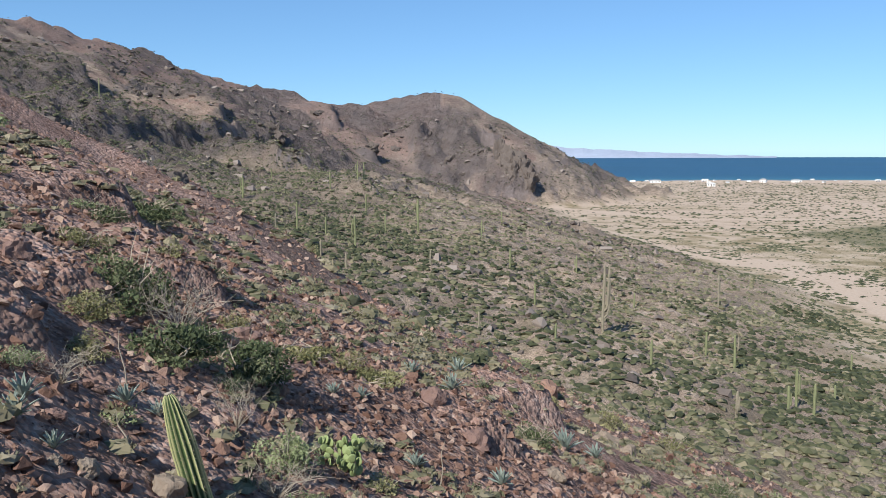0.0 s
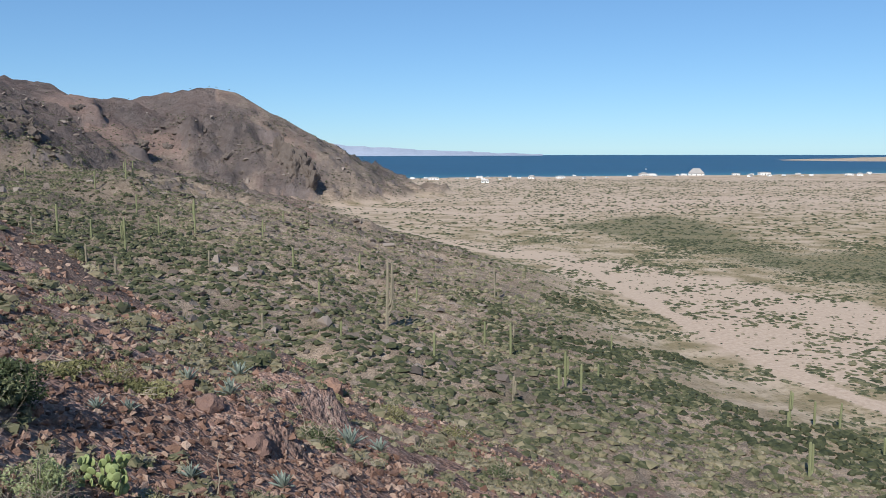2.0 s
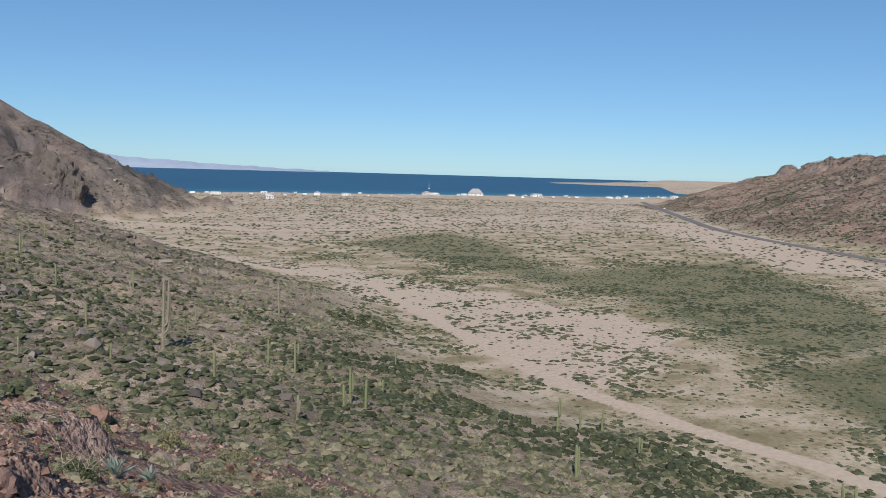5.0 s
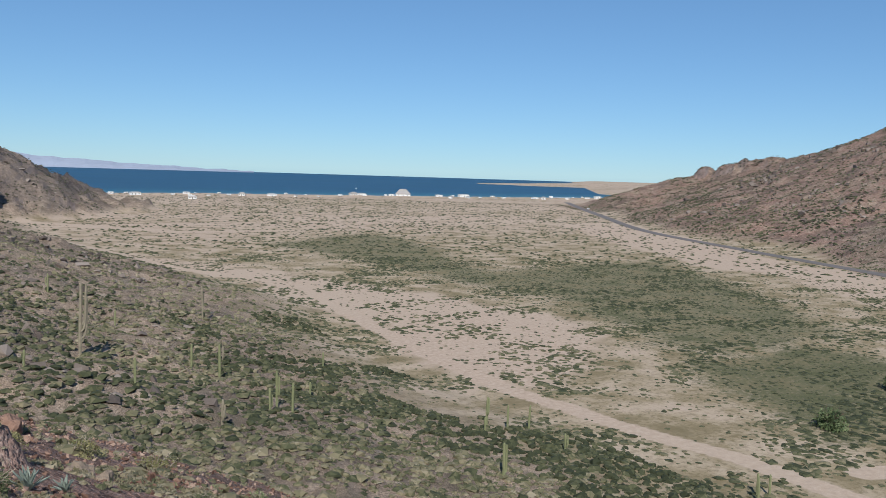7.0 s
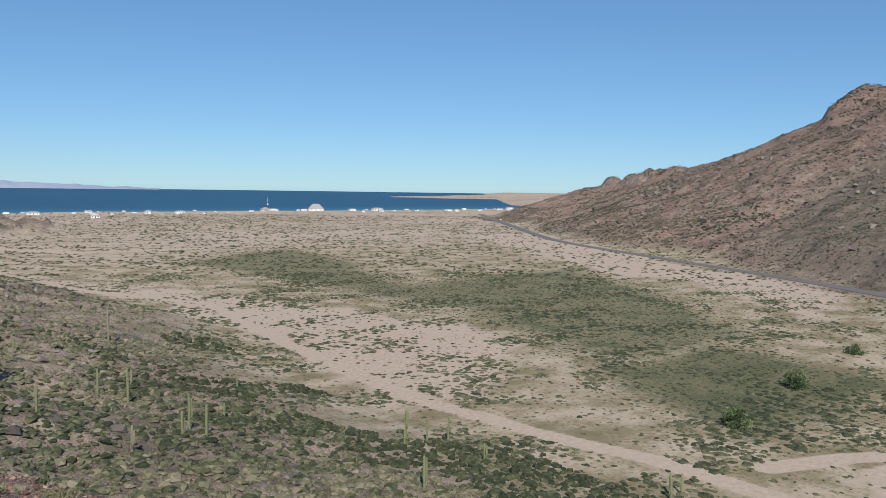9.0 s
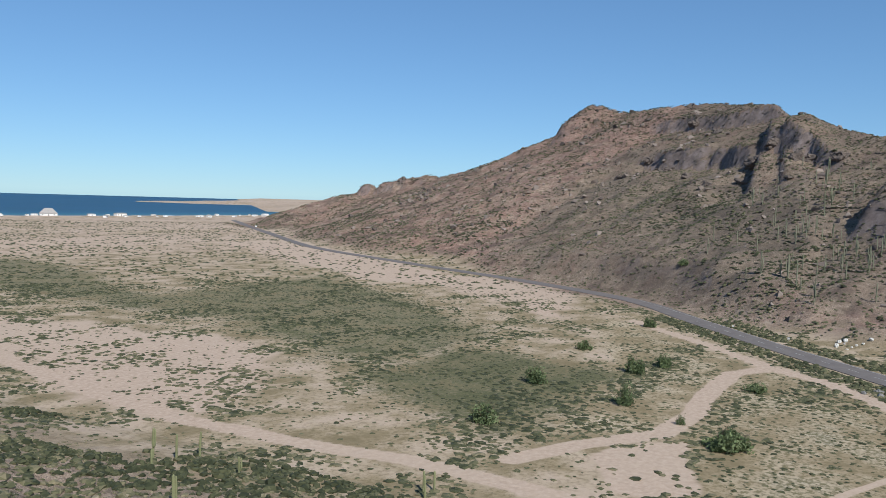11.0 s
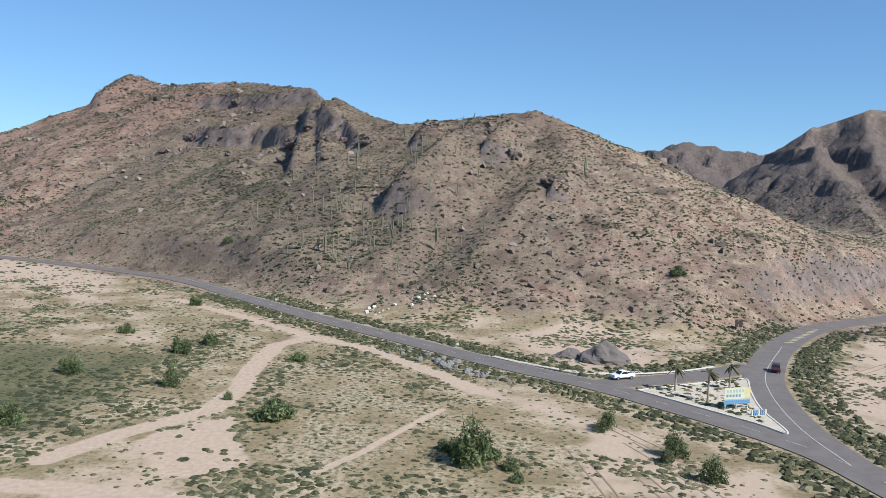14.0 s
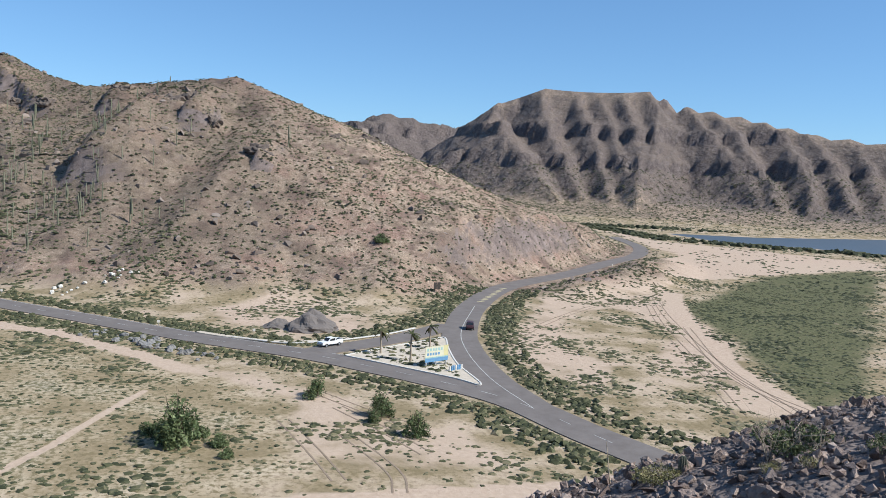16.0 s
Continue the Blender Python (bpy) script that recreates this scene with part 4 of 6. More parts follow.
M_TREE = leaf_mat("tree_leaf", [(0.0, (0.055, 0.078, 0.034)), (0.5, (0.115, 0.148, 0.064)), (1.0, (0.20, 0.235, 0.115))])
M_PALM = leaf_mat("palm_leaf", [(0.0, (0.03, 0.04, 0.015)), (0.5, (0.075, 0.08, 0.035)), (1.0, (0.20, 0.16, 0.08))])
M_STEEL = plain_mat("dull_steel", (0.35, 0.35, 0.35), 0.5, 0.5, 0.1, 5, 0.6)
M_CARWHITE = plain_mat("white_car_paint", (0.78, 0.78, 0.77), 0.3, 0.5, 0.04, 1)
M_CARDARK = plain_mat("dark_red_car_paint", (0.06, 0.022, 0.022), 0.35, 0.5, 0.1, 1)
M_GLASS = plain_mat("dark_window_glass", (0.02, 0.024, 0.028), 0.08, 0.6, 0.1, 1)
M_TYRE = plain_mat("tyre_rubber", (0.02, 0.02, 0.02), 0.9, 0.2, 0.2, 8)
M_BOARD = plain_mat("sign_cream", (0.60, 0.57, 0.42), 0.6, 0.3, 0.12, 1)
M_YELLOW = plain_mat("sign_yellow", (0.58, 0.52, 0.27), 0.6, 0.3, 0.12, 1)
M_BLUE = plain_mat("sign_blue", (0.13, 0.27, 0.44), 0.6, 0.3, 0.12, 1)
M_TEAL = plain_mat("sign_teal", (0.30, 0.46, 0.44), 0.6, 0.3, 0.12, 1)
M_DARKWOOD = plain_mat("dark_board", (0.055, 0.045, 0.04), 0.8, 0.2, 0.25, 3)
M_PLASTER = plain_mat("white_plaster", (0.78, 0.76, 0.72), 0.85, 0.2, 0.08, 0.4)
M_THATCH = plain_mat("grey_thatch", (0.36, 0.33, 0.30), 0.95, 0.1, 0.2, 0.8)
M_FOAM = plain_mat("sea_foam", (0.80, 0.82, 0.82), 0.8, 0.2, 0.15, 0.05)
# aerial haze is mixed into this base colour, hence the pale blue
M_FAR_HAZE = plain_mat("hazed_range", (0.33, 0.36, 0.43), 0.95, 0.05, 0.12, 0.004)
M_SIDEWALK = plain_mat("pale_gravel", (0.52, 0.45, 0.36), 0.95, 0.1, 0.2, 0.8)


# ---------------------------------------------------------------- loose stones
def stones(name, label, x, y, size, mat, seed, sink=0.25):
    rng = np.random.default_rng(seed)
    protos = []
    for _ in range(12):
        bm = bmesh.new()
        p = rng.normal(size=(8, 3))
        p = p / np.linalg.norm(p, axis=1, keepdims=True) * np.array([1.0, 0.8, rng.uniform(0.5, 0.85)])
        bmesh.ops.convex_hull(bm, input=[bm.verts.new(v) for v in p])
        bm.verts.index_update()
        bm.verts.ensure_lookup_table()
        faces = [[v.index for v in f.verts] for f in bm.faces]
        if len(faces) == 12:
            protos.append((np.array([v.co for v in bm.verts]), np.array(faces)))
        bm.free()
    z = land(x, y)[0]
    n, k = len(x), len(protos[0][0])
    which, yaw = rng.integers(0, len(protos), n), rng.uniform(0, 6.28, n)
    T = np.stack([p[0] for p in protos])[which] * size[:, None, None] * rng.uniform(0.7, 1.25, (n, 1, 3))
    ca, sa = np.cos(yaw)[:, None], np.sin(yaw)[:, None]
    V = np.stack([T[:, :, 0] * ca - T[:, :, 1] * sa + x[:, None], T[:, :, 0] * sa + T[:, :, 1] * ca + y[:, None], T[:, :, 2] + (z + size * sink)[:, None]], -1)
    Fc = np.stack([p[1] for p in protos])[which] + (np.arange(n) * k)[:, None, None]
    me = mesh_from(name, V.reshape(-1, 3), Fc.reshape(-1, 3))
    me.polygons.foreach_set("use_smooth", np.zeros(len(me.polygons), bool))
    me.materials.append(mat)
    return tagged(new(name, me), label, "stones", kind="stuff")


def spread(n, r0, r1, az0, az1, seed, even, lo, hi, power=2.6):
    x, y, rng = strew(n, r0, r1, az0, az1, seed, even)
    clump = smooth(fbm(x / 2.3, y / 2.3, seed, 3), 0.25, 0.55)
    keep = rng.uniform(0, 1, n) < 0.25 + 0.75 * clump
    x, y = x[keep], y[keep]
    r = np.hypot(x, y)
    return x, y, (lo + (hi - lo) * rng.uniform(0, 1, len(x)) ** power) * (0.7 + 0.3 * np.sqrt(np.maximum(r, 2) / 5))


x, y, s = spread(29000, 2.4, 14, -33, 34, 301, 0.62, 0.009, 0.066, 3.2)
stones("loose_stones", "broken brick-red volcanic stones lying on the slope", x, y, s, M_REDSTONE, 302)
x, y, s = spread(19000, 11, 54, -33, 40, 303, 0.6, 0.02, 0.12, 3.0)
keep = land(x, y)[1]["red"] > 0.45
stones("loose_stones", "brick-red rubble further along the slope", x[keep], y[keep], s[keep], M_REDSTONE, 304)
x, y, s = spread(12000, 3.4, 12.5, 100, 150, 305, 0.6, 0.010, 0.075, 2.6)
stones("lava_stones", "dark brown porous lava stones heaped on the knoll", x, y, s, M_LAVA, 306)


rk = np.random.default_rng(320)
x, y, _ = strew(9000, 60, 620, -34, 20, 321, 0.7)
c = land(x, y)[1]
keep = (c["hill"] > 0.8) & (fbm(x / 30, y / 30, 322, 3) > 0.5)
x, y = x[keep], y[keep]
stones("outcrop_rocks", "brown weathered rocks breaking through the hillside", x, y, (0.25 + 1.5 * rk.uniform(0, 1, len(x)) ** 4) * (0.6 + np.hypot(x, y) / 500), M_LEDGE, 323, 0.1)
x, y, _ = strew(12000, 190, 860, 50, 122, 324, 0.75)
c = land(x, y)[1]
keep = (c["hill"] > 0.8) & (c["near_road"] > 14) & (fbm(x / 36, y / 36, 325, 3) > 0.5)
x, y = x[keep], y[keep]
stones("outcrop_rocks", "brown and grey rocks breaking through the far hillside", x, y, (0.35 + 2.0 * rk.uniform(0, 1, len(x)) ** 4) * (0.6 + np.hypot(x, y) / 700), M_LEDGE, 326, 0.1)


def boulder(x, y, size, label, mat, seed, flat=0.75, sink=0.3, group=""):
    rng = np.random.default_rng(seed)
    bm = stone_bm(rng, 3, flat, 0.25)
    o = Vector(rng.uniform(-9, 9, 3))
    for v in bm.verts:
        v.co += v.co.normalized() * (0.2 * noise.noise(v.co * 3.2 + o) + 0.11 * noise.noise(v.co * 8 + o))
    bmesh.ops.scale(bm, vec=(size, size * 0.85, size), verts=bm.verts)
    me = bpy.data.meshes.new("boulder")
    bm.to_mesh(me)
    bm.free()
    me.materials.append(mat)
    ob = new("boulder", me)
    ob.matrix_basis = turn(x, y, ground_z(x, y) + size * flat * sink, rng.uniform(0, 360))
    return tagged(ob, label, "boulder", group)


for k, (x, y, s, mat, lab) in enumerate([
        (-1.36, 3.88, 0.13, M_TANSTONE, "tan rounded boulder leaning against the small cactus"), (-1.61, 3.56, 0.085, M_TANSTONE, "tan angular boulder on the stony slope"),
        (-1.70, 3.45, 0.05, M_TANSTONE, "small tan boulder on dark rubble"), (0.35, 8.4, 0.30, M_DARKRED, "large brown-red boulder casting a deep shadow"),
        (-0.1, 8.8, 0.26, M_DARKRED, "brown-red rock ledge among rubble"), (1.22, 8.6, 0.16, M_TANSTONE, "pale orange angular boulder on the slope"),
        (-1.39, 6.7, 0.11, M_REDSTONE, "red angular boulder beside a bush"), (-1.07, 7.0, 0.10, M_REDSTONE, "red split boulder on gravel"),
        (-1.22, 6.8, 0.09, M_REDSTONE, "red angular boulder on gravel"), (-0.77, 9.5, 0.14, M_REDSTONE, "pink-red boulder on the slope"),
        (-0.11, 10.2, 0.13, M_REDSTONE, "pink-red angular boulder among agaves"), (2.8, 22.5, 0.5, M_REDSTONE, "dark red outcrop at the slope's edge"),
        (3.6, 17.5, 0.38, M_TANSTONE, "pale orange boulder on red rubble"), (4.0, 17.2, 0.28, M_TANSTONE, "pale orange boulder beside its larger neighbour"),
        (-3.3, 6.3, 0.22, M_DARKRED, "dark red boulder with a shaded side"), (-3.0, 8.6, 0.34, M_DARKRED, "brown-red boulder behind the bush"),
        (-3.3, 7.3, 0.36, M_DARKRED, "dark red rock ledge shading the slope beside it"), (-2.75, 7.7, 0.30, M_DARKRED, "dark red rock ledge behind a green bush"), (-2.0, 8.1, 0.27, M_DARKRED, "dark red ledge with a black shadow"),
        (-3.4, 5.6, 0.20, M_DARKRED, "dark red ledge on the stony slope"), (-1.9, 3.9, 0.09, M_DARKRED, "dark stone beside the agaves"), (-1.1, 3.75, 0.07, M_DARKRED, "dark stone at the foot of the cactus"),
        (5.6, -3.55, 0.07, M_TANSTONE, "rusty orange stone among black lava"), (4.3, -4.0, 0.12, M_LAVA, "black porous lava boulder"), (4.9, -3.9, 0.10, M_LAVA, "black lava boulder with sharp edges")]):
    boulder(x, y, s * (0.62 if mat is M_DARKRED else 0.85), lab, mat, 400 + k)


def rock_outcrop(x, y, s, label, seed, tall=1.0):
    """A craggy knot of rock, mostly sunk in the slope."""
    rng = np.random.default_rng(seed)
    bm = stone_bm(rng, 4, 0.8, 0.3)
    o = Vector(rng.uniform(-9, 9, 3))
    for v in bm.verts:
        n = v.co.normalized()
        v.co += n * (0.45 * abs(noise.noise(v.co * 1.9 + o)) + 0.22 * abs(noise.noise(v.co * 4.5 + o)) + 0.08 * noise.noise(v.co * 11 + o) - 0.2)
    bmesh.ops.scale(bm, vec=(s * 1.0, s * rng.uniform(0.9, 1.5), s * tall), verts=bm.verts)
    me = bpy.data.meshes.new("rock_outcrop")
    bm.to_mesh(me)
    bm.free()
    me.materials.append(M_LEDGE)
    ob = new("rock_outcrop", me)
    ob.matrix_basis = turn(x, y, ground_z(x, y) - 0.5 * s, rng.uniform(-40, 40))
    return tagged(ob, label, "rock outcrop", "rock outcrops on the hills")


OUT_E = [(337, 27, 5), (343, 24, 5), (351, 20, 5), (362, 14, 4), (379, 5, 4), (385, -4, 6), (393, -12, 7), (395, -18, 6), (384, 0, 4), (416, 17, 4), (326, -37, 4), (352, -72, 3), (368, -90, 4), (420, 49, 4), (358, -21, 4), (545, 178, 5),
         (524, 159, 6), (492, 137, 6), (440, 114, 5), (444, 93, 8), (464, 93, 6), (467, 87, 5), (435, 71, 6), (437, 63, 5), (529, 193, 5), (572, 142, 5), (608, 302, 5), (605, 167, 5)]
OUT_W = [(-75, 604, 6), (-48, 550, 7), (-79, 383, 7), (-103, 443, 7), (-20, 595, 7), (6, 562, 6), (-88, 580, 5), (-25, 50, 1.9), (-23, 48.5, 1.7), (-21, 49, 1.5), (-16, 43.5, 1.3), (-14.4, 42.4, 1.2), (-12.4, 41, 1.0), (-140, 298, 5),
         (-27, 299, 5), (-18, 285, 4), (-142, 361, 5), (-128, 356, 5), (26, 561, 6), (-33, 575, 5), (-151, 337, 5)]
for k, (x, y, s) in enumerate(OUT_E):
    rock_outcrop(x, y, s, "grey-brown craggy rock outcrop on the scrubby eastern hill", 1500 + k)
for k, (x, y, s) in enumerate(OUT_W):
    rock_outcrop(x, y, s, "dark brown craggy rock outcrop on the stony western slope", 1540 + k)

for k, (x, y, s, tall) in enumerate([(45, 546, 9.5, 2.3), (50, 538, 9, 2.0), (55, 531, 7, 1.8), (39, 557, 6, 2.6)]):
    rock_outcrop(x, y, s, "tall dark crag standing out from the headland slope", 1580 + k, tall)


# ---------------------------------------------------------------- plants
def leaf_cloud(rng, n, rx, ry, rz, leaf, z0=0.0, clumps=9):
    """Small leaf triangles gathered in clumps inside a dome, with gaps between."""
    c = rng.normal(size=(clumps, 3))
    c /= np.linalg.norm(c, axis=1, keepdims=True)
    c[:, 2] = np.abs(c[:, 2])
    c *= rng.uniform(0.35, 0.85, (clumps, 1))
    rad = rng.uniform(0.22, 0.42, clumps)
    w = rng.integers(0, clumps, n)
    d = rng.normal(size=(n, 3))
    d /= np.linalg.norm(d, axis=1, keepdims=True)
    p = c[w] + d * (rad[w] * rng.uniform(0.5, 1.0, n) ** 0.5)[:, None]
    p[:, 2] = np.abs(p[:, 2])
    p = p * np.array([rx, ry, rz]) + np.array([0, 0, z0])
    tri = p[:, None, :] + rng.normal(size=(n, 3, 3)) * leaf
    tone = np.clip(0.45 + 0.25 * rng.normal(size=clumps), 0, 1)[w]
    me = mesh_from("foliage", tri.reshape(-1, 3), np.arange(n * 3).reshape(-1, 3))
    at = me.attributes.new("tone", "FLOAT", "POINT")
    at.data.foreach_set("value", np.repeat(tone, 3).astype(np.float32))
    return me


def stems_bm(rng, rx, rz, count, r0, levels=2, seg=4, bare=False):
    bm = bmesh.new()
    for _ in range(count):
        a, k = rng.uniform(0, 6.28), rng.uniform(0.35, 1.0)
        tip = Vector((math.cos(a) * rx * k, math.sin(a) * rx * k, rz * rng.uniform(0.6, 1.0)))
        mid = tip * 0.5 + Vector(rng.normal(size=3)) * rx * 0.12
        mid.z = max(mid.z, 0.08 * rz)
        tube(bm, [(0, 0, -0.02 * rz), mid, tip], [r0, r0 * 0.65, r0 * 0.25], seg)
        for _ in range(levels):
            f = rng.uniform(0.35, 0.9)
            b = mid.lerp(tip, f)
            e = b + Vector((rng.normal() * rx * 0.3, rng.normal() * rx * 0.3, abs(rng.normal()) * rz * 0.3))
            tube(bm, [b, b.lerp(e, 0.5) + Vector(rng.normal(size=3)) * rx * 0.04, e], [r0 * 0.5, r0 * 0.35, r0 * 0.15], 3)
    return bm


def bush(x, y, rx, rz, label, mat, seed, n=900, leaf=None, stem=M_TWIG, name="bush", group=""):
    rng = np.random.default_rng(seed)
    ob = thing(name, label, "bush", turn(x, y, ground_z(x, y) - 0.02, rng.uniform(0, 360)), group)
    part("woody_core", stems_bm(rng, rx * 0.8, rz * 0.9, 12, rx * 0.025), stem, ob)
    part_mesh("foliage", leaf_cloud(rng, int(n * (2.2 if leaf is None else 1)), rx, rx * 0.9, rz, leaf or rx * 0.026, 0.02, 17), mat, ob)
    return ob


def bare_shrub(x, y, rx, rz, label, seed, count=26, r0=0.006, name="bare_shrub"):
    rng = np.random.default_rng(seed)
    ob = thing(name, label, "shrub", turn(x, y, ground_z(x, y), rng.uniform(0, 360)))
    part("twig_tangle", stems_bm(rng, rx, rz, count, r0, 5), M_TWIG, ob)
    part("stump", tube(bmesh.new(), [(0, 0, -0.05), (0, 0, 0.05)], [r0 * 4, r0 * 3], 6), M_BARK, ob)
    return ob


AGAVE_ME = None


def agave(x, y, r, label, seed, leaves=17):
    global AGAVE_ME
    rng = np.random.default_rng(seed)
    if AGAVE_ME is None:
        bm = bmesh.new()
        prev = None
        for t, w in ((0, 0.10), (0.3, 0.13), (0.65, 0.09), (1.0, 0.004)):
            z = 0.32 * t - 0.12 * t * t
            row = [bm.verts.new((t, -w, z + 0.03 * (1 - t))), bm.verts.new((t, 0, z - 0.02)), bm.verts.new((t, w, z + 0.03 * (1 - t))), bm.verts.new((t, 0, z - 0.05))]
            if prev:
                for k in range(4):
                    bm.faces.new((prev[k], prev[(k + 1) % 4], row[(k + 1) % 4], row[k]))
            prev = row
        AGAVE_ME = bpy.data.meshes.new("leaf")
        bm.to_mesh(AGAVE_ME)
        bm.free()
        AGAVE_ME.materials.append(M_AGAVE)
    ob = thing("agave", label, "agave", turn(x, y, ground_z(x, y), rng.uniform(0, 360)), "agaves on the slope")
    for k in range(leaves):
        up = 12 + 62 * (k / leaves)
        lf = new("leaf", AGAVE_ME)
        lf.parent = ob
        lf.matrix_basis = Matrix.LocRotScale((0, 0, 0), Euler((0, -radians(up), k * 2.4), "XYZ"), Vector((1, 1, 1)) * r * rng.uniform(0.8, 1.1))
    return ob


def young_cactus(x, y, h, r, label, seed, lean=0.0, lean2=0.0, mat=None, spines=True):
    rng = np.random.default_rng(seed)
    ob = thing("columnar_cactus", label, "cactus", turn(x, y, ground_z(x, y) - 0.03, 20, 1, lean, lean2))
    n = 16
    pts = [(0, 0, h * k / n) for k in range(n)]
    rad = [r * (1.0 if k < 9 else 1.0 - 0.42 * ((k - 8) / 7) ** 1.6) for k in range(n)]
    pts += [(0, 0, h * 0.97), (0, 0, h * 0.99), (0, 0, h * 1.0)]
    rad += [r * 0.44, r * 0.28, r * 0.05]
    stem = part("stem", ribbed(bmesh.new(), pts, rad, 13, 0.24), mat or M_CACTUS, ob)
    rib = stem.data.attributes.new("rib", "FLOAT", "POINT")
    rib.data.foreach_set("value", 1.0 - (np.arange(len(stem.data.vertices)) % 2).astype(np.float32))
    if spines:
        bm = bmesh.new()
        for k in range(13):
            a = 2 * math.pi * k / 13
            for j in range(26):
                z = h * (0.03 + 0.95 * j / 26)
                b = Vector((math.cos(a) * r, math.sin(a) * r, z))
                for q in range(3):
                    e = b + Vector((math.cos(a + rng.normal() * 0.9), math.sin(a + rng.normal() * 0.9), rng.normal() * 0.7)) * r * 0.22
                    o = Vector((0, 0, r * 0.02))
                    bm.faces.new([bm.verts.new(v) for v in (b - o, b + o, e)])
        part("spines", bm, M_TWIG, ob, "pale grey spines along the ribs")
        bm = stone_bm(rng, 1, 0.5)
        bmesh.ops.transform(bm, matrix=Matrix.LocRotScale((0, 0, h * 1.0), None, (r * 0.35, r * 0.35, r * 0.2)), verts=bm.verts)
        part("crown_felt", bm, M_TWIG, ob, "pale felted growing tip")
    return ob


young_cactus(-1.25, 4.05, 0.62, 0.066, "young green columnar cactus with pale ribs, leaning on stony ground", 501, 0, -13)
young_cactus(5.50, -4.28, 0.155, 0.036, "small grey-green barrel-shaped cactus among black lava", 502, 0, 3, plain_mat("grey_cactus", (0.13, 0.135, 0.10), 0.8, 0.2, 0.3, 30))


def prickly_pear(x, y, size, label, seed):
    rng = np.random.default_rng(seed)
    ob = thing("prickly_pear", label, "cactus", turn(x, y, ground_z(x, y), 0))
    bm = bmesh.new()
    bmesh.ops.create_icosphere(bm, subdivisions=2, radius=0.5)
    for v in bm.verts:
        v.co = Vector((v.co.x * (0.72 + 0.25 * (v.co.z + 0.5)), v.co.y * 0.16, v.co.z + 0.5))
    me = bpy.data.meshes.new("pad")
    bm.to_mesh(me)
    bm.free()
    me.polygons.foreach_set("use_smooth", np.ones(len(me.polygons), bool))
    me.materials.append(M_PAD)
    tips = [(Vector((rng.uniform(-0.16, 0.16), rng.uniform(-0.1, 0.1), 0)), 0.0) for _ in range(7)]
    for level in range(5):
        nxt = []
        for p, ln in tips:
            for _ in range(1 if level == 0 else int(rng.integers(1, 3))):
                a = ln + rng.normal() * 26
                s = size * rng.uniform(0.8, 1.15)
                pad = new("pad", me)
                pad.parent = ob
                e = Euler((radians(rng.normal() * 18), radians(a), radians(rng.uniform(-70, 70))))
                pad.matrix_basis = Matrix.LocRotScale(p, e, (s, s, s))
                up = e.to_matrix() @ Vector((0, 0, s * 0.93))
                nxt.append((p + up, a * 0.6))
        tips = nxt[:14]
    return ob


prickly_pear(-0.72, 5.5, 0.064, "pale green prickly pear with many rounded pads", 511)

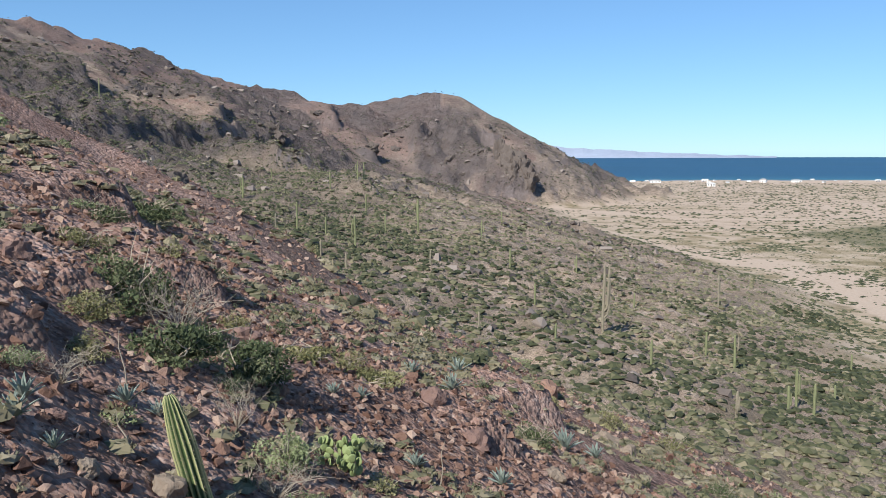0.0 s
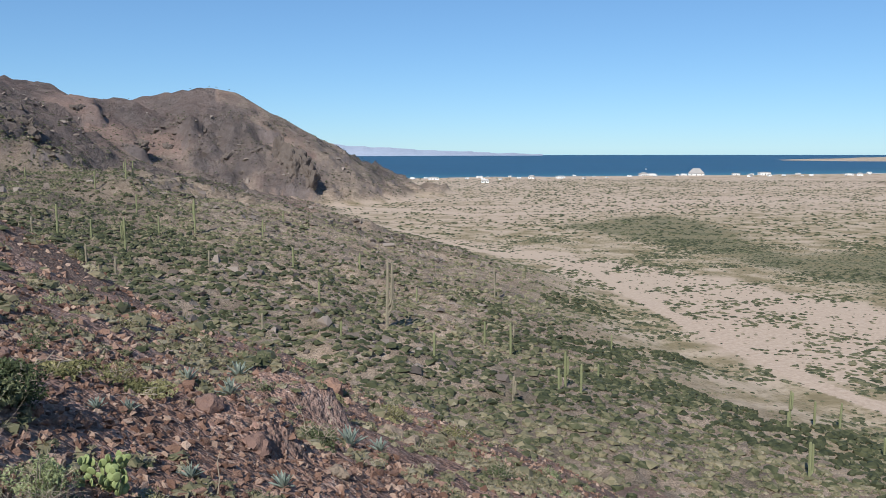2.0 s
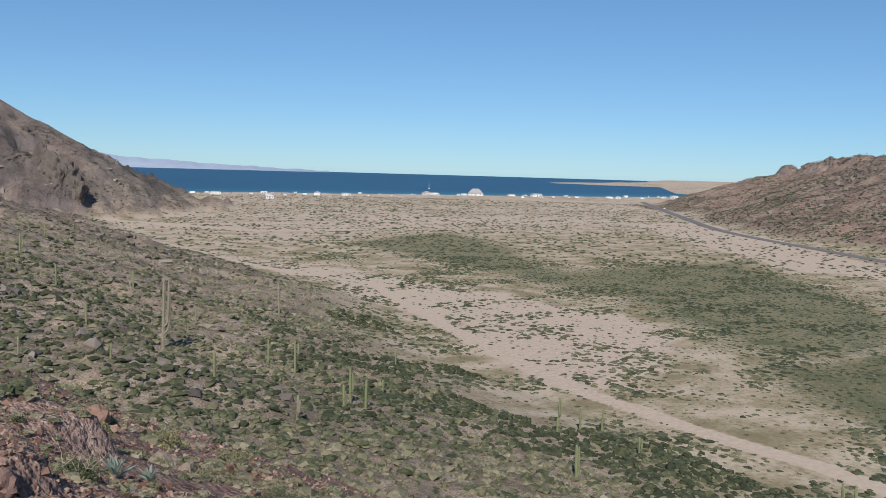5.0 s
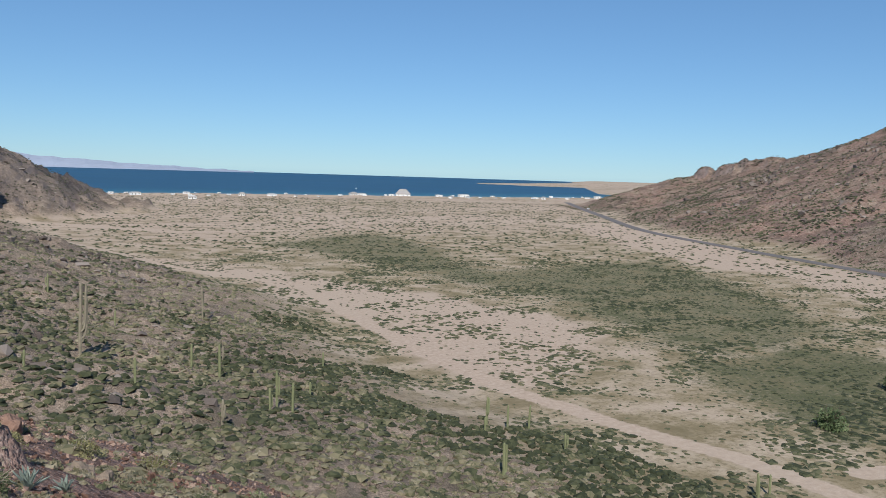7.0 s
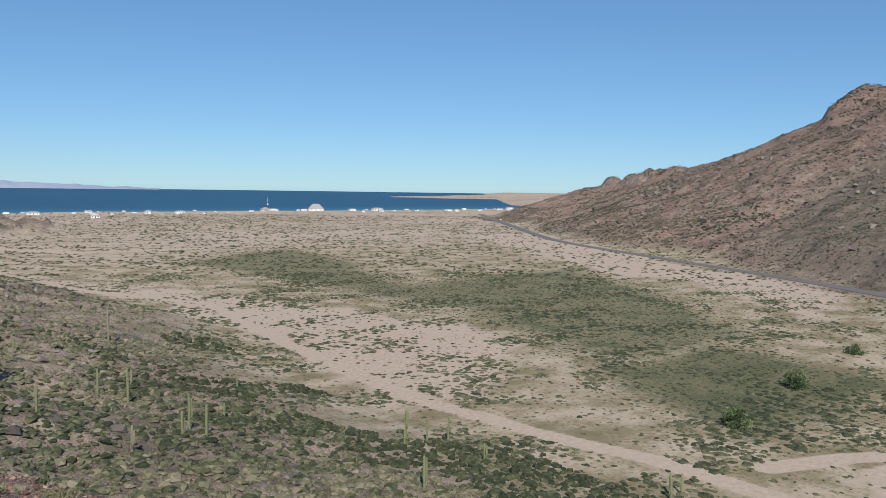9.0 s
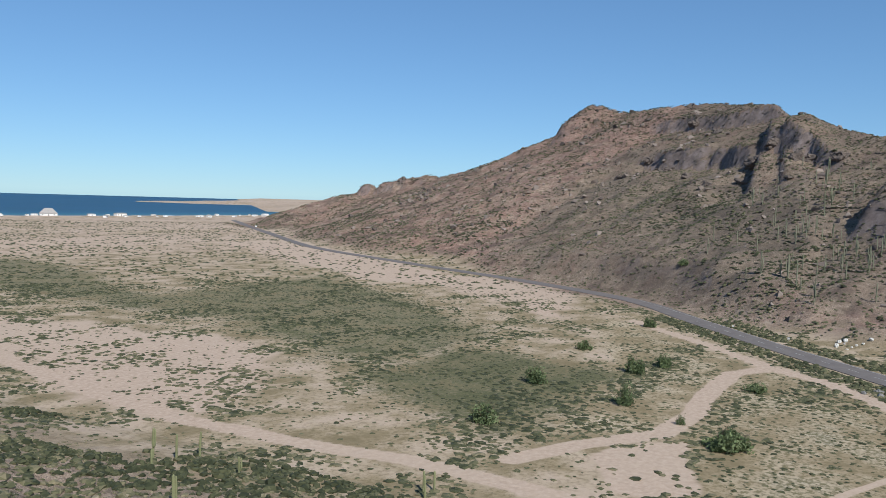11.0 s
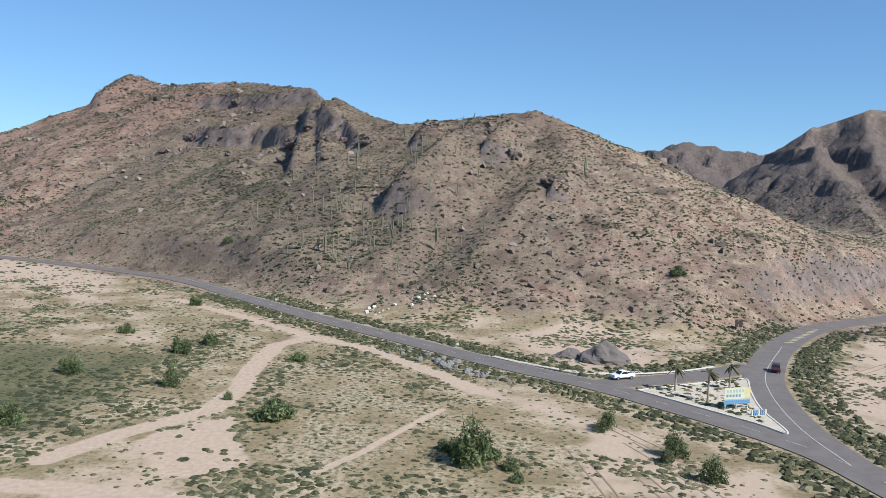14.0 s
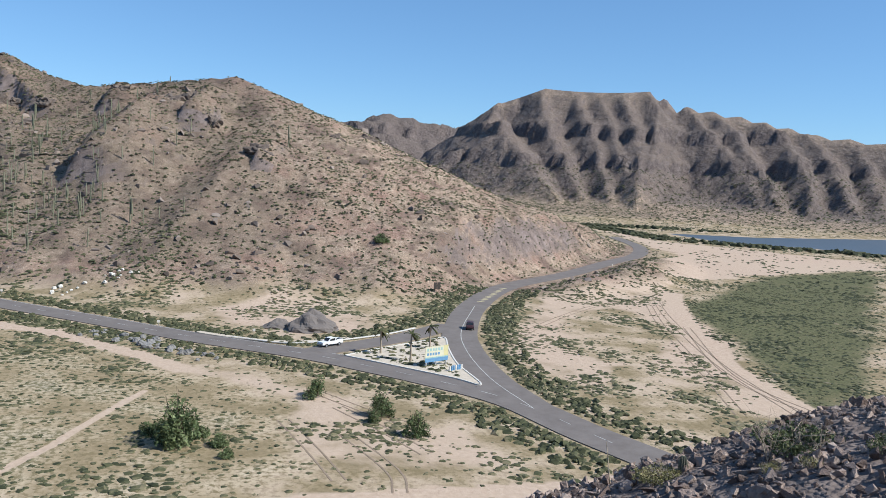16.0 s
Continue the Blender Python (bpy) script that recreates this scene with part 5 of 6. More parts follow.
for k, (x, y, rx, rz, mat, n, lab) in enumerate([
        (-1.0, 4.95, 0.27, 0.27, M_SILVER, 1700, "pale green leafy bush beside the prickly pear"), (-2.72, 6.9, 0.5, 0.5, M_BUSH, 2900, "dark green leafy bush below a shaded rock ledge"),
        (-1.98, 5.9, 0.5, 0.26, M_BUSH, 2600, "low green bush spreading over the stony slope"), (-1.62, 6.6, 0.5, 0.32, M_BUSH, 2600, "dense green bush at the edge of the rubble"),
        (-1.60, 5.9, 0.16, 0.15, M_BUSH, 700, "small dark green bush"), (-2.3, 8.9, 0.28, 0.22, M_STRAW, 1100, "yellow-green bush with its own shadow"),
        (1.28, 11.2, 0.42, 0.42, M_BUSH, 1500, "green bush growing beside a boulder"), (-1.06, 9.2, 0.30, 0.2, M_STRAW, 1000, "yellow-green shrub on red gravel"),
        (2.33, 18.8, 0.6, 0.35, M_STRAW, 1100, "yellow-green shrub at the slope's edge"), (4.4, 21.5, 0.8, 0.4, M_STRAW, 1100, "straw-coloured shrub on the rubble slope"),
        (-2.3, 5.2, 0.2, 0.15, M_STRAW, 800, "low yellowish bush on the stony slope"), (-6.3, 17.6, 0.9, 0.45, M_BUSH, 1500, "olive bush on the rusty upper slope"),
        (-4.2, 9.5, 0.4, 0.25, M_STRAW, 900, "straw-green low bush on the rusty slope"), (-9.5, 16.5, 0.9, 0.5, M_SILVER, 1100, "grey-green shrub on the rusty slope"),
        (-2.3, 4.3, 0.17, 0.12, M_SILVER, 800, "grey-green low shrub near the agaves"), (-5.4, 13.0, 0.5, 0.3, M_BUSH, 900, "olive bush on the rusty slope"),
        (5.5, 15.6, 0.45, 0.28, M_BUSH, 900, "small green bush on pale rubble"), (7.2, 25.0, 0.9, 0.5, M_STRAW, 900, "yellowish bush low on the rubble slope"),
        (-1.55, 8.5, 0.5, 0.1, M_STRAW, 1500, "low mat of yellow-green grass on red gravel"), (-0.85, 8.9, 0.5, 0.1, M_STRAW, 1500, "thin mat of straw-yellow grass on red gravel"), (-2.6, 5.9, 0.3, 0.2, M_STRAW, 1200, "yellow-green rounded bush on dark rubble"),
        (4.66, -4.36, 0.10, 0.09, M_STRAW, 900, "bright yellow-green tuft among black lava"), (4.45, -4.5, 0.11, 0.10, M_STRAW, 900, "bright green tuft among black lava"),
        (4.97, -4.9, 0.36, 0.14, M_BUSH, 1500, "dark green low bush over the lava ridge"), (5.45, -4.05, 0.24, 0.09, M_STRAW, 1300, "straw-yellow low shrub among lava stones"),
        (5.2, -3.3, 0.12, 0.12, M_SILVER, 600, "dry pale grass tuft among lava stones"), (4.2, -4.9, 0.2, 0.1, M_BUSH, 800, "dark low bush on the lava knoll")]):
    bush(x, y, rx, rz, lab, mat, 520 + k, n)

rng0 = np.random.default_rng(7)
for k in range(90):
    a, r = radians(rng0.uniform(-32, 28)), 4.5 + 34 * rng0.uniform(0, 1) ** 1.4
    x, y = r * math.sin(a), r * math.cos(a)
    s = rng0.uniform(0.09, 0.2) * (0.6 + r / 14)
    bush(x, y, s, s * 0.65, ("sparse grey-green shrub on red rubble", "low straw-coloured shrub on red rubble", "small green shrub on red rubble")[k % 3], (M_SILVER, M_STRAW, M_BUSH)[k % 3], 600 + k, 420, s * 0.045, M_TWIG, "shrub", "small shrubs on the slope")

bare_shrub(-2.2, 6.7, 0.36, 0.42, "leafless pale-twigged shrub beside green bushes", 551, 30, 0.005)
bare_shrub(-0.95, 4.5, 0.25, 0.16, "low dry grey twigs in front of a bush", 552, 24, 0.003)
bare_shrub(-1.35, 5.2, 0.2, 0.26, "thin dry grey shrub on the rubble", 553, 16, 0.003)
bare_shrub(-2.1, 4.4, 0.2, 0.15, "dry grey twigs among agaves", 554, 18, 0.003)
bare_shrub(4.9, -4.55, 0.25, 0.34, "leafless thin-branched shrub on the lava knoll", 555, 9, 0.003)
bare_shrub(4.65, -4.75, 0.12, 0.26, "leafless thin shrub on the lava knoll", 556, 6, 0.003)
for k, (x, y, h, lean, lab) in enumerate([(-1.95, 4.92, 0.40, -6, "thin dry upright stalk on the slope"), (-1.63, 4.12, 0.22, -20, "thin dry leaning stalk"), (-0.03, 6.5, 0.38, 4, "thin dry stalk on red rubble"), (5.95, -3.92, 0.33, 16, "thin pale dry stalk leaning over the lava ridge")]):
    st = thing("dry_stalk", lab, "stalk", turn(x, y, ground_z(x, y), 0, 1, 0, lean))
    part("stalk", tube(bmesh.new(), [(0, 0, -0.05), (0.012, 0, h * 0.35), (-0.01, 0.01, h * 0.7), (0.015, 0, h)], [0.006, 0.005, 0.004, 0.002], 5), M_TWIG, st)

for k, (x, y, r) in enumerate([(-1.77, 3.6, 0.09), (-1.95, 3.62, 0.12), (-2.05, 3.9, 0.13), (-1.87, 4.7, 0.13), (-1.7, 4.75, 0.10), (0.31, 17.3, 0.34), (-0.24, 6.75, 0.13), (1.97, 12.9, 0.36), (0.54, 7.3, 0.17), (-0.8, 7.8, 0.13), (-1.04, 7.55, 0.12), (0.1, 9.3, 0.2), (2.6, 13.6, 0.26), (-0.5, 12.5, 0.25), (-3.1, 5.4, 0.14)]):
    agave(x, y, r, "blue-grey agave rosette with pointed leaves on rubble", 700 + k)


# ---------------------------------------------------------------- tall cacti on the bench and the far hill
def cardon(h, arms, seed, mat, r=None):
    """A tall columnar cactus standing at the origin."""
    rng = np.random.default_rng(seed)
    r = r or 0.115 + 0.011 * h
    ob = thing("cardon_cactus", "", "cactus", Matrix())
    bend = rng.normal() * 0.02 * h

    def column(p0, p1, p2, h1, rad):
        pts = [Vector(p0), Vector(p1), Vector(p2)]
        n = 5
        pts += [Vector(p2) + Vector((bend * k / n, 0, (h1 - p2[2]) * k / n)) for k in range(1, n + 1)]
        rr = [rad * 0.9, rad, rad] + [rad] * (n - 1) + [rad * 0.75]
        pts.append(pts[-1] + Vector((0, 0, rad * 0.7)))
        rr.append(rad * 0.15)
        return ribbed(bmesh.new(), [tuple(p) for p in pts], rr, 7, 0.16)
    part("trunk", column((0, 0, -0.3), (0, 0, h * 0.15), (0, 0, h * 0.3), h, r), mat, ob)
    for k in range(arms):
        a, z = rng.uniform(0, 6.28), h * rng.uniform(0.12, 0.5)
        d = r * rng.uniform(2.2, 3.4)
        part("arm", column((math.cos(a) * r * 0.5, math.sin(a) * r * 0.5, z), (math.cos(a) * d * 0.8, math.sin(a) * d * 0.8, z + 0.1 * h * 0.5), (math.cos(a) * d, math.sin(a) * d, z + 0.13 * h), h * rng.uniform(0.62, 1.0), r * 0.75), mat, ob)
    return ob


CARDONS = [  # x, y, height, arms
    (21.9, 110.8, 9.2, 4, 2), (38.4, 105.9, 4.6, 0, 0), (22.6, 87.3, 2.8, 0, 0), (36.9, 113, 3.2, 0, 0), (53, 156, 6.3, 1, 1), (11.9, 144.6, 3.4, 0, 0), (38.2, 86.5, 4.2, 1, 0), (38.9, 83.7, 3.3, 0, 0),
    (36.3, 84, 2.6, 2, 0), (28.4, 77.3, 2.6, 3, 1), (-5, 166, 6.4, 1, 0), (-24, 134.9, 4.5, 0, 0), (-14.4, 134.2, 5.1, 2, 0), (-43.2, 177.8, 4.7, 3, 0), (-27.5, 134.7, 2.6, 0, 1), (-11, 157, 3.3, 0, 0),
    (-17, 182, 3.8, 0, 0), (-21.8, 211.4, 4.6, 1, 0), (-20.4, 213.5, 4.3, 0, 0), (-49, 236, 3.2, 0, 0), (-111, 270, 7.2, 0, 0), (-99.7, 224.5, 3.6, 0, 0), (-14.3, 120.2, 2.2, 0, 1), (-18.5, 123.6, 2.5, 1, 1), (12.8, 91.9, 1.7, 0, 0),
    (4.1, 92.9, 1.7, 0, 1), (12.6, 111.4, 2.8, 0, 0), (25.4, 155, 3.2, 1, 0), (52, 61.9, 3.6, 1, 0), (63.7, 79.9, 2.0, 0, 0), (66, 82.5, 4.0, 2, 0), (69.4, 82.3, 3.2, 0, 0), (73.2, 82.3, 3.3, 0, 0), (70.4, 72.2, 2.2, 2, 0),
    (83.1, 53.7, 2.6, 0, 0), (84.3, 52.9, 2.4, 0, 0), (81.4, 52.4, 2.8, 0, 0), (-20, 140, 3.0, 0, 0), (-2, 128, 2.4, 0, 1), (8, 170, 3.6, 1, 0), (33, 140, 2.6, 0, 0), (44, 120, 2.2, 2, 1), (-28, 205, 4.2, 0, 0), (15, 210, 3.2, 0, 0), (60, 118, 2.4, 0, 0), (48, 98, 2.0, 1, 0)]
for k, (x, y, h, arms, dry) in enumerate(CARDONS):
    c = cardon(h, arms, 800 + k, M_DEADCARDON if dry else M_CARDON)
    c.matrix_basis = turn(x, y, ground_z(x, y), 37 * k % 360)
    tagged(c, "weathered pale columnar cactus standing in scrub" if dry else ("tall branched green columnar cactus standing in scrub" if arms else "single green columnar cactus stem standing in scrub"), group="tall cacti on the slope")

M_GROVE = plain_mat("hill_cardon_skin", (0.20, 0.20, 0.135), 0.85, 0.15, 0.25, 1.5)
protos = [cardon(h, arms, 900 + h, M_GROVE) for h, arms in ((5, 0), (6, 1), (7, 3), (4, 0))]
rng1 = np.random.default_rng(31)
made = 0
while made < 110:
    a, d = radians(rng1.normal(83.5, 4.2)), rng1.normal(330, 45)
    x, y = d * math.sin(a), d * math.cos(a)
    z, c = land(np.array([x]), np.array([y]))
    if c["east"][0] < 6 or c["near_road"][0] < 25:
        continue
    ob = protos[made] if made < 4 else copy_thing(protos[made % 4], Matrix())
    ob.matrix_basis = turn(x, y, float(z[0]), rng1.uniform(0, 360), rng1.uniform(0.75, 1.25))
    tagged(ob, "pale green columnar cactus among dark hillside scrub", group="cactus grove on the far hill")
    made += 1


# ---------------------------------------------------------------- trees on the valley floor
def tree(x, y, rx, h, label, seed, n=1500):
    rng = np.random.default_rng(seed)
    z = ground_z(x, y)
    ob = thing("mesquite_tree", label, "tree", turn(x, y, z, rng.uniform(0, 360)), "trees on the valley floor")
    bm = bmesh.new()
    tube(bm, [(0, 0, -0.2), (0.05 * rx, 0, h * 0.18), (0, 0.05 * rx, h * 0.35)], [h * 0.045, h * 0.035, h * 0.025], 7)
    part("trunk", bm, M_BARK, ob)
    part("limb_frame", stems_bm(rng, rx * 0.7, h * 0.8, 9, h * 0.018, 3, 4), M_BARK, ob)
    part_mesh("crown", leaf_cloud(rng, n, rx, rx * 0.95, h * 0.92, rx * 0.055, h * 0.04, 26), M_TREE, ob)
    return ob


for k, (x, y, rx, h) in enumerate([(108.6, -3.4, 3.1, 6.6), (128.6, -25.1, 1.7, 3.4), (126.8, -23.5, 1.2, 2.4), (116.3, -32.6, 2.1, 3.9), (113, -30.6, 1.3, 2.4), (106.4, -34.8, 2.0, 3.5), (141.7, 49.2, 2.3, 3.8), (170, 57, 2.5, 4.3), (180, 54, 2.3, 3.4),
                                   (126, 27, 4.0, 3.4), (115.5, 63.5, 2.6, 3.6), (237, 76, 2.4, 3), (189, 76.5, 2.2, 2.6), (147, 69.5, 2.6, 4.0), (168, 32, 2.4, 1.9), (134.5, 37, 0.9, 1.7), (113, -0.5, 2.2, 2.0), (107, -8.5, 1.6, 1.7),
                                   (102.5, -9, 1.2, 1.3), (111, -6.3, 1.6, 1.5), (320, 90, 2.6, 2.8), (262, -70, 3.0, 3.0)]):
    tree(x, y, rx, h, "dense dark green mesquite tree casting a shadow on dry ground" if h > 3 else "low rounded dark green tree on dry ground", 1000 + k, 4200 if h > 5 else 2200)

grow(206, 60000, 90, 270, 70, 130, 1.0, 18, "verge_scrub", "lush green scrub along the road's verge",
     lambda x, y, z, c: ((c["near_road"] > 5.2) & (c["near_road"] < 13) & (c["track"] < 0.3) & (x < 300)) * (0.95 - 0.055 * c["near_road"]),
     lambda r, n, c, x, y: r.uniform(0.35, 0.95, n), lambda r, n, c, x, y: 0.2 + r.normal(0, 0.16, n))
grow(207, 3500, 480, 760, 110, 142, 1.0, 10, "mangrove", "dark green mangrove belt round the lagoon",
     lambda x, y, z, c: (abs(inside(x, y, LAGOON) + 12) < 13) * 1.0, lambda r, n, c, x, y: r.uniform(2.0, 3.6, n), lambda r, n, c, x, y: 0.02 + abs(r.normal(0, 0.08, n)), 0.7)


# ---------------------------------------------------------------- junction
def slab(name, pts, z0, z1, mat, label, category, kind="structure"):
    bm = bmesh.new()
    f = bm.faces.new([bm.verts.new((x, y, z0)) for x, y in pts])
    ext = bmesh.ops.extrude_face_region(bm, geom=[f])
    bmesh.ops.translate(bm, vec=(0, 0, z1 - z0), verts=[v for v in ext["geom"] if isinstance(v, bmesh.types.BMVert)])
    bmesh.ops.recalc_face_normals(bm, faces=bm.faces)
    me = bpy.data.meshes.new(name)
    bm.to_mesh(me)
    bm.free()
    me.materials.append(mat)
    return tagged(new(name, me), label, category, kind=kind)


ISLAND = [(156, -35.5), (162, -45), (169.5, -58), (171, -61.5), (160, -58.5), (146, -55.5), (131, -54.3), (136, -51), (147, -42.5)]
slab("traffic_island", ISLAND, -0.1, 0.24, M_SIDEWALK, "triangular sandy traffic island edged with a pale kerb", "traffic island")
tagged(strip("kerb", ISLAND + ISLAND[:1], 0.3, 0.34, M_WHITE, 0.8), "whitewashed concrete kerb round the island", "kerb", kind="structure")
tagged(strip("kerb", [(176.5, -15), (169.5, -24), (168.8, -31), (171.5, -40), (176.5, -50), (182.5, -58)], 0.45, 0.36, M_WHITE, 0.8), "whitewashed concrete kerb along the slip road", "kerb", kind="structure")
tagged(strip("footpath", [(182, -9), (176.5, -15), (170.6, -24), (170, -31), (172.6, -40)], 1.6, 0.3, M_SIDEWALK, 1.0), "narrow pale concrete footpath behind the kerb", "footpath", kind="structure")
tagged(strip("centre_line", ROAD_EAST[:5], 0.15, 0.162, M_LINE, 1.0, 0.3), "long white centre line on the curve", "road marking", kind="structure")
tagged(strip("centre_line", ROAD_MAIN[8:17], 0.11, 0.154, M_LINE, 1.2, 0.0, 9.0), "broken white centre line on the asphalt", "road marking", kind="structure")
tagged(strip("edge_line", ROAD_MAIN[7:15], 0.14, 0.154, M_LINE, 2.0, -3.6), "faded white edge line on the asphalt", "road marking", kind="structure")
for k in range(9):
    t = k / 8
    x, y = 222 + 26 * t, -90.5 - 18 * t
    tagged(strip("rumble_bar", [(x - 1.0, y + 1.6), (x + 0.9, y - 1.4)], 0.9, 0.164, M_YLINE, 1.0), "pale yellow painted bar across the lane", "road marking", "painted bars on the road", kind="structure")


def palm(x, y, h, seed):
    rng = np.random.default_rng(seed)
    ob = thing("palm", "tall thin palm with a wind-blown tuft of fronds on the island", "palm", turn(x, y, 0.2, 0), "palms on the island")
    part("trunk", tube(bmesh.new(), [(0, 0, -0.3), (0.06, 0, h * 0.4), (0.02, 0.05, h * 0.75), (0, 0, h)], [0.24, 0.17, 0.16, 0.17], 8), M_TWIG, ob)
    for k in range(13):
        a = radians(rng.uniform(-150, 60))
        up = rng.uniform(-0.7, 0.9)
        bm = bmesh.new()
        prev = None
        for j in range(6):
            t = j / 5
            d = 1.7 * t
            c = Vector((math.cos(a) * d, math.sin(a) * d, h + up * d - 0.55 * d * d * 0.6))
            s = Vector((-math.sin(a), math.cos(a), 0)) * 0.26 * math.sin(math.pi * (0.12 + 0.85 * t))
            row = [bm.verts.new(c - s - Vector((0, 0, 0.14 * t))), bm.verts.new(c + Vector((0, 0, 0.05))), bm.verts.new(c + s - Vector((0, 0, 0.14 * t)))]
            if prev:
                for q in range(2):
                    bm.faces.new((prev[q], prev[q + 1], row[q + 1], row[q]))
            prev = row
        fr = part("frond", bm, M_PALM, ob)
        at = fr.data.attributes.new("tone", "FLOAT", "POINT")
        at.data.foreach_set("value", np.full(len(fr.data.vertices), rng.uniform(0.1, 0.8), np.float32))
    return ob


for k, (x, y, h) in enumerate([(157, -43, 4.6), (149.5, -47, 5.3), (160.5, -54.5, 4.6)]):
    palm(x, y, h, 1200 + k)

SIGN_SIZE = Matrix.Diagonal((0.85, 0.85, 0.85, 1))
sign = thing("billboard", "large cream and yellow welcome billboard with a blue lower band", "billboard", pose(145.5, -51, 0.2, 0, 0, -69) @ SIGN_SIZE)
for xx in (-3.0, -0.2, 2.8):
    part("post", box(bmesh.new(), xx - 0.1, 0.06, -0.4, xx + 0.1, 0.26, 4.3), M_WHITE, sign)
# the board's face looks along its own -y
part("board", box(bmesh.new(), -3.4, 0, 1.0, 3.2, 0.06, 4.5), M_BOARD, sign)
part("blue_band", box(bmesh.new(), -3.4, -0.012, 1.0, 3.2, -0.002, 1.85), M_BLUE, sign, "blue band along the foot")
part("teal_band", box(bmesh.new(), -3.4, -0.012, 1.86, 3.2, -0.002, 2.1), M_TEAL, sign, "teal strip above the blue band")
part("yellow_panel", box(bmesh.new(), 1.9, -0.012, 2.11, 3.2, -0.002, 4.5), M_YELLOW, sign, "yellow end panel")
for j, (row, z, hh) in enumerate(((6, 3.45, 0.62), (5, 2.5, 0.55))):
    for k in range(row):
        x0 = -2.9 + k * 0.78
        part("lettering_bar", box(bmesh.new(), x0, -0.02, z, x0 + 0.5, -0.004, z + hh), M_TEAL if j == 0 else M_BLUE, sign)
letters = thing("freestanding_letters", "low row of blue block letters on the island", "letters", pose(141.5, -53.5, 0.2, 0, 0, -66))
for k in range(7):
    part("letter_block", box(bmesh.new(), -1.7 + k * 0.5, 0, 0, -1.35 + k * 0.5, 0.16, 0.95, 0.03), M_BLUE if k % 3 else M_WHITE, letters)

isl = np.random.default_rng(44)
for k in range(46):
    a, b = isl.uniform(0, 1), isl.uniform(0, 1)
    p = Vector((153, -41)).lerp(Vector((165, -58)), a).lerp(Vector((138, -52.5)), b * 0.85)
    s = isl.uniform(0.3, 0.75)
    bush(p.x, p.y, s, s * 0.7, ("dry yellowish island shrub", "green island shrub on pale gravel")[k % 2], (M_STRAW, M_BUSH)[k % 2], 1300 + k, 90, s * 0.16, M_TWIG, "island_shrub", "shrubs on the island")


# ---------------------------------------------------------------- vehicles
def wheel(parent, x, y, r, mat_rim):
    bm = bmesh.new()
    bmesh.ops.create_cone(bm, cap_ends=True, segments=18, radius1=r, radius2=r, depth=0.24, matrix=Matrix.Translation((x, y, r)) @ Matrix.Rotation(radians(90), 4, "X"))
    w = part("wheel", bm, M_TYRE, parent)
    bm = bmesh.new()
    bmesh.ops.create_cone(bm, cap_ends=True, segments=14, radius1=r * 0.6, radius2=r * 0.6, depth=0.26, matrix=Matrix.Translation((x, y, r)) @ Matrix.Rotation(radians(90), 4, "X"))
    part("rim", bm, mat_rim, w)


def prism(profile, y0, y1, bevel=0.04):
    """A side outline (x, z) drawn out across the vehicle."""
    bm = bmesh.new()
    f = bm.faces.new([bm.verts.new((x, y0, z)) for x, z in profile])
    ext = bmesh.ops.extrude_face_region(bm, geom=[f])
    bmesh.ops.translate(bm, vec=(0, y1 - y0, 0), verts=[v for v in ext["geom"] if isinstance(v, bmesh.types.BMVert)])
    bmesh.ops.recalc_face_normals(bm, faces=bm.faces)
    bmesh.ops.bevel(bm, geom=list(bm.edges), offset=bevel, segments=2, affect="EDGES")
    return bm


def pickup(m):
    ob = thing("pickup_truck", "white pickup truck with an open bed on the slip road", "pickup truck", m)
    body = [(-2.65, 0.5), (2.6, 0.45), (2.68, 0.75), (2.55, 1.02), (1.25, 1.1), (-2.65, 1.12)]
    part("body", prism(body, -0.9, 0.9), M_CARWHITE, ob)
    part("cab", prism([(1.25, 1.08), (0.55, 1.72), (-0.75, 1.74), (-0.95, 1.08)], -0.78, 0.78), M_CARWHITE, ob)
    part("windscreen", prism([(1.22, 1.14), (0.62, 1.68), (0.58, 1.68), (1.18, 1.14)], -0.68, 0.68, 0.005), M_GLASS, ob)
    for y in (-0.80, 0.78):
        part("side_window", prism([(0.95, 1.16), (0.48, 1.62), (-0.6, 1.64), (-0.72, 1.16)], y, y + 0.02, 0.004), M_GLASS, ob)
    part("bed_floor", box(bmesh.new(), -2.5, -0.75, 1.122, -1.05, 0.75, 1.13), M_TYRE, ob, "dark bed floor")
    for y in (-0.86, 0.80):
        part("bed_wall", box(bmesh.new(), -2.62, y, 1.1, -1.0, y + 0.06, 1.32), M_CARWHITE, ob)
    part("tailgate", box(bmesh.new(), -2.66, -0.8, 1.1, -2.6, 0.8, 1.32), M_CARWHITE, ob)
    part("front_bumper", box(bmesh.new(), 2.6, -0.88, 0.42, 2.78, 0.88, 0.66, 0.04), M_STEEL, ob)
    part("rear_bumper", box(bmesh.new(), -2.8, -0.85, 0.45, -2.62, 0.85, 0.64, 0.04), M_STEEL, ob)
    for y in (-0.7, 0.5):
        part("headlight", box(bmesh.new(), 2.6, y, 0.74, 2.7, y + 0.22, 0.92, 0.02), M_STEEL, ob)
    for x in (1.7, -1.65):
        for y in (-0.82, 0.82):
            wheel(ob, x, y, 0.37, M_STEEL)
    return ob


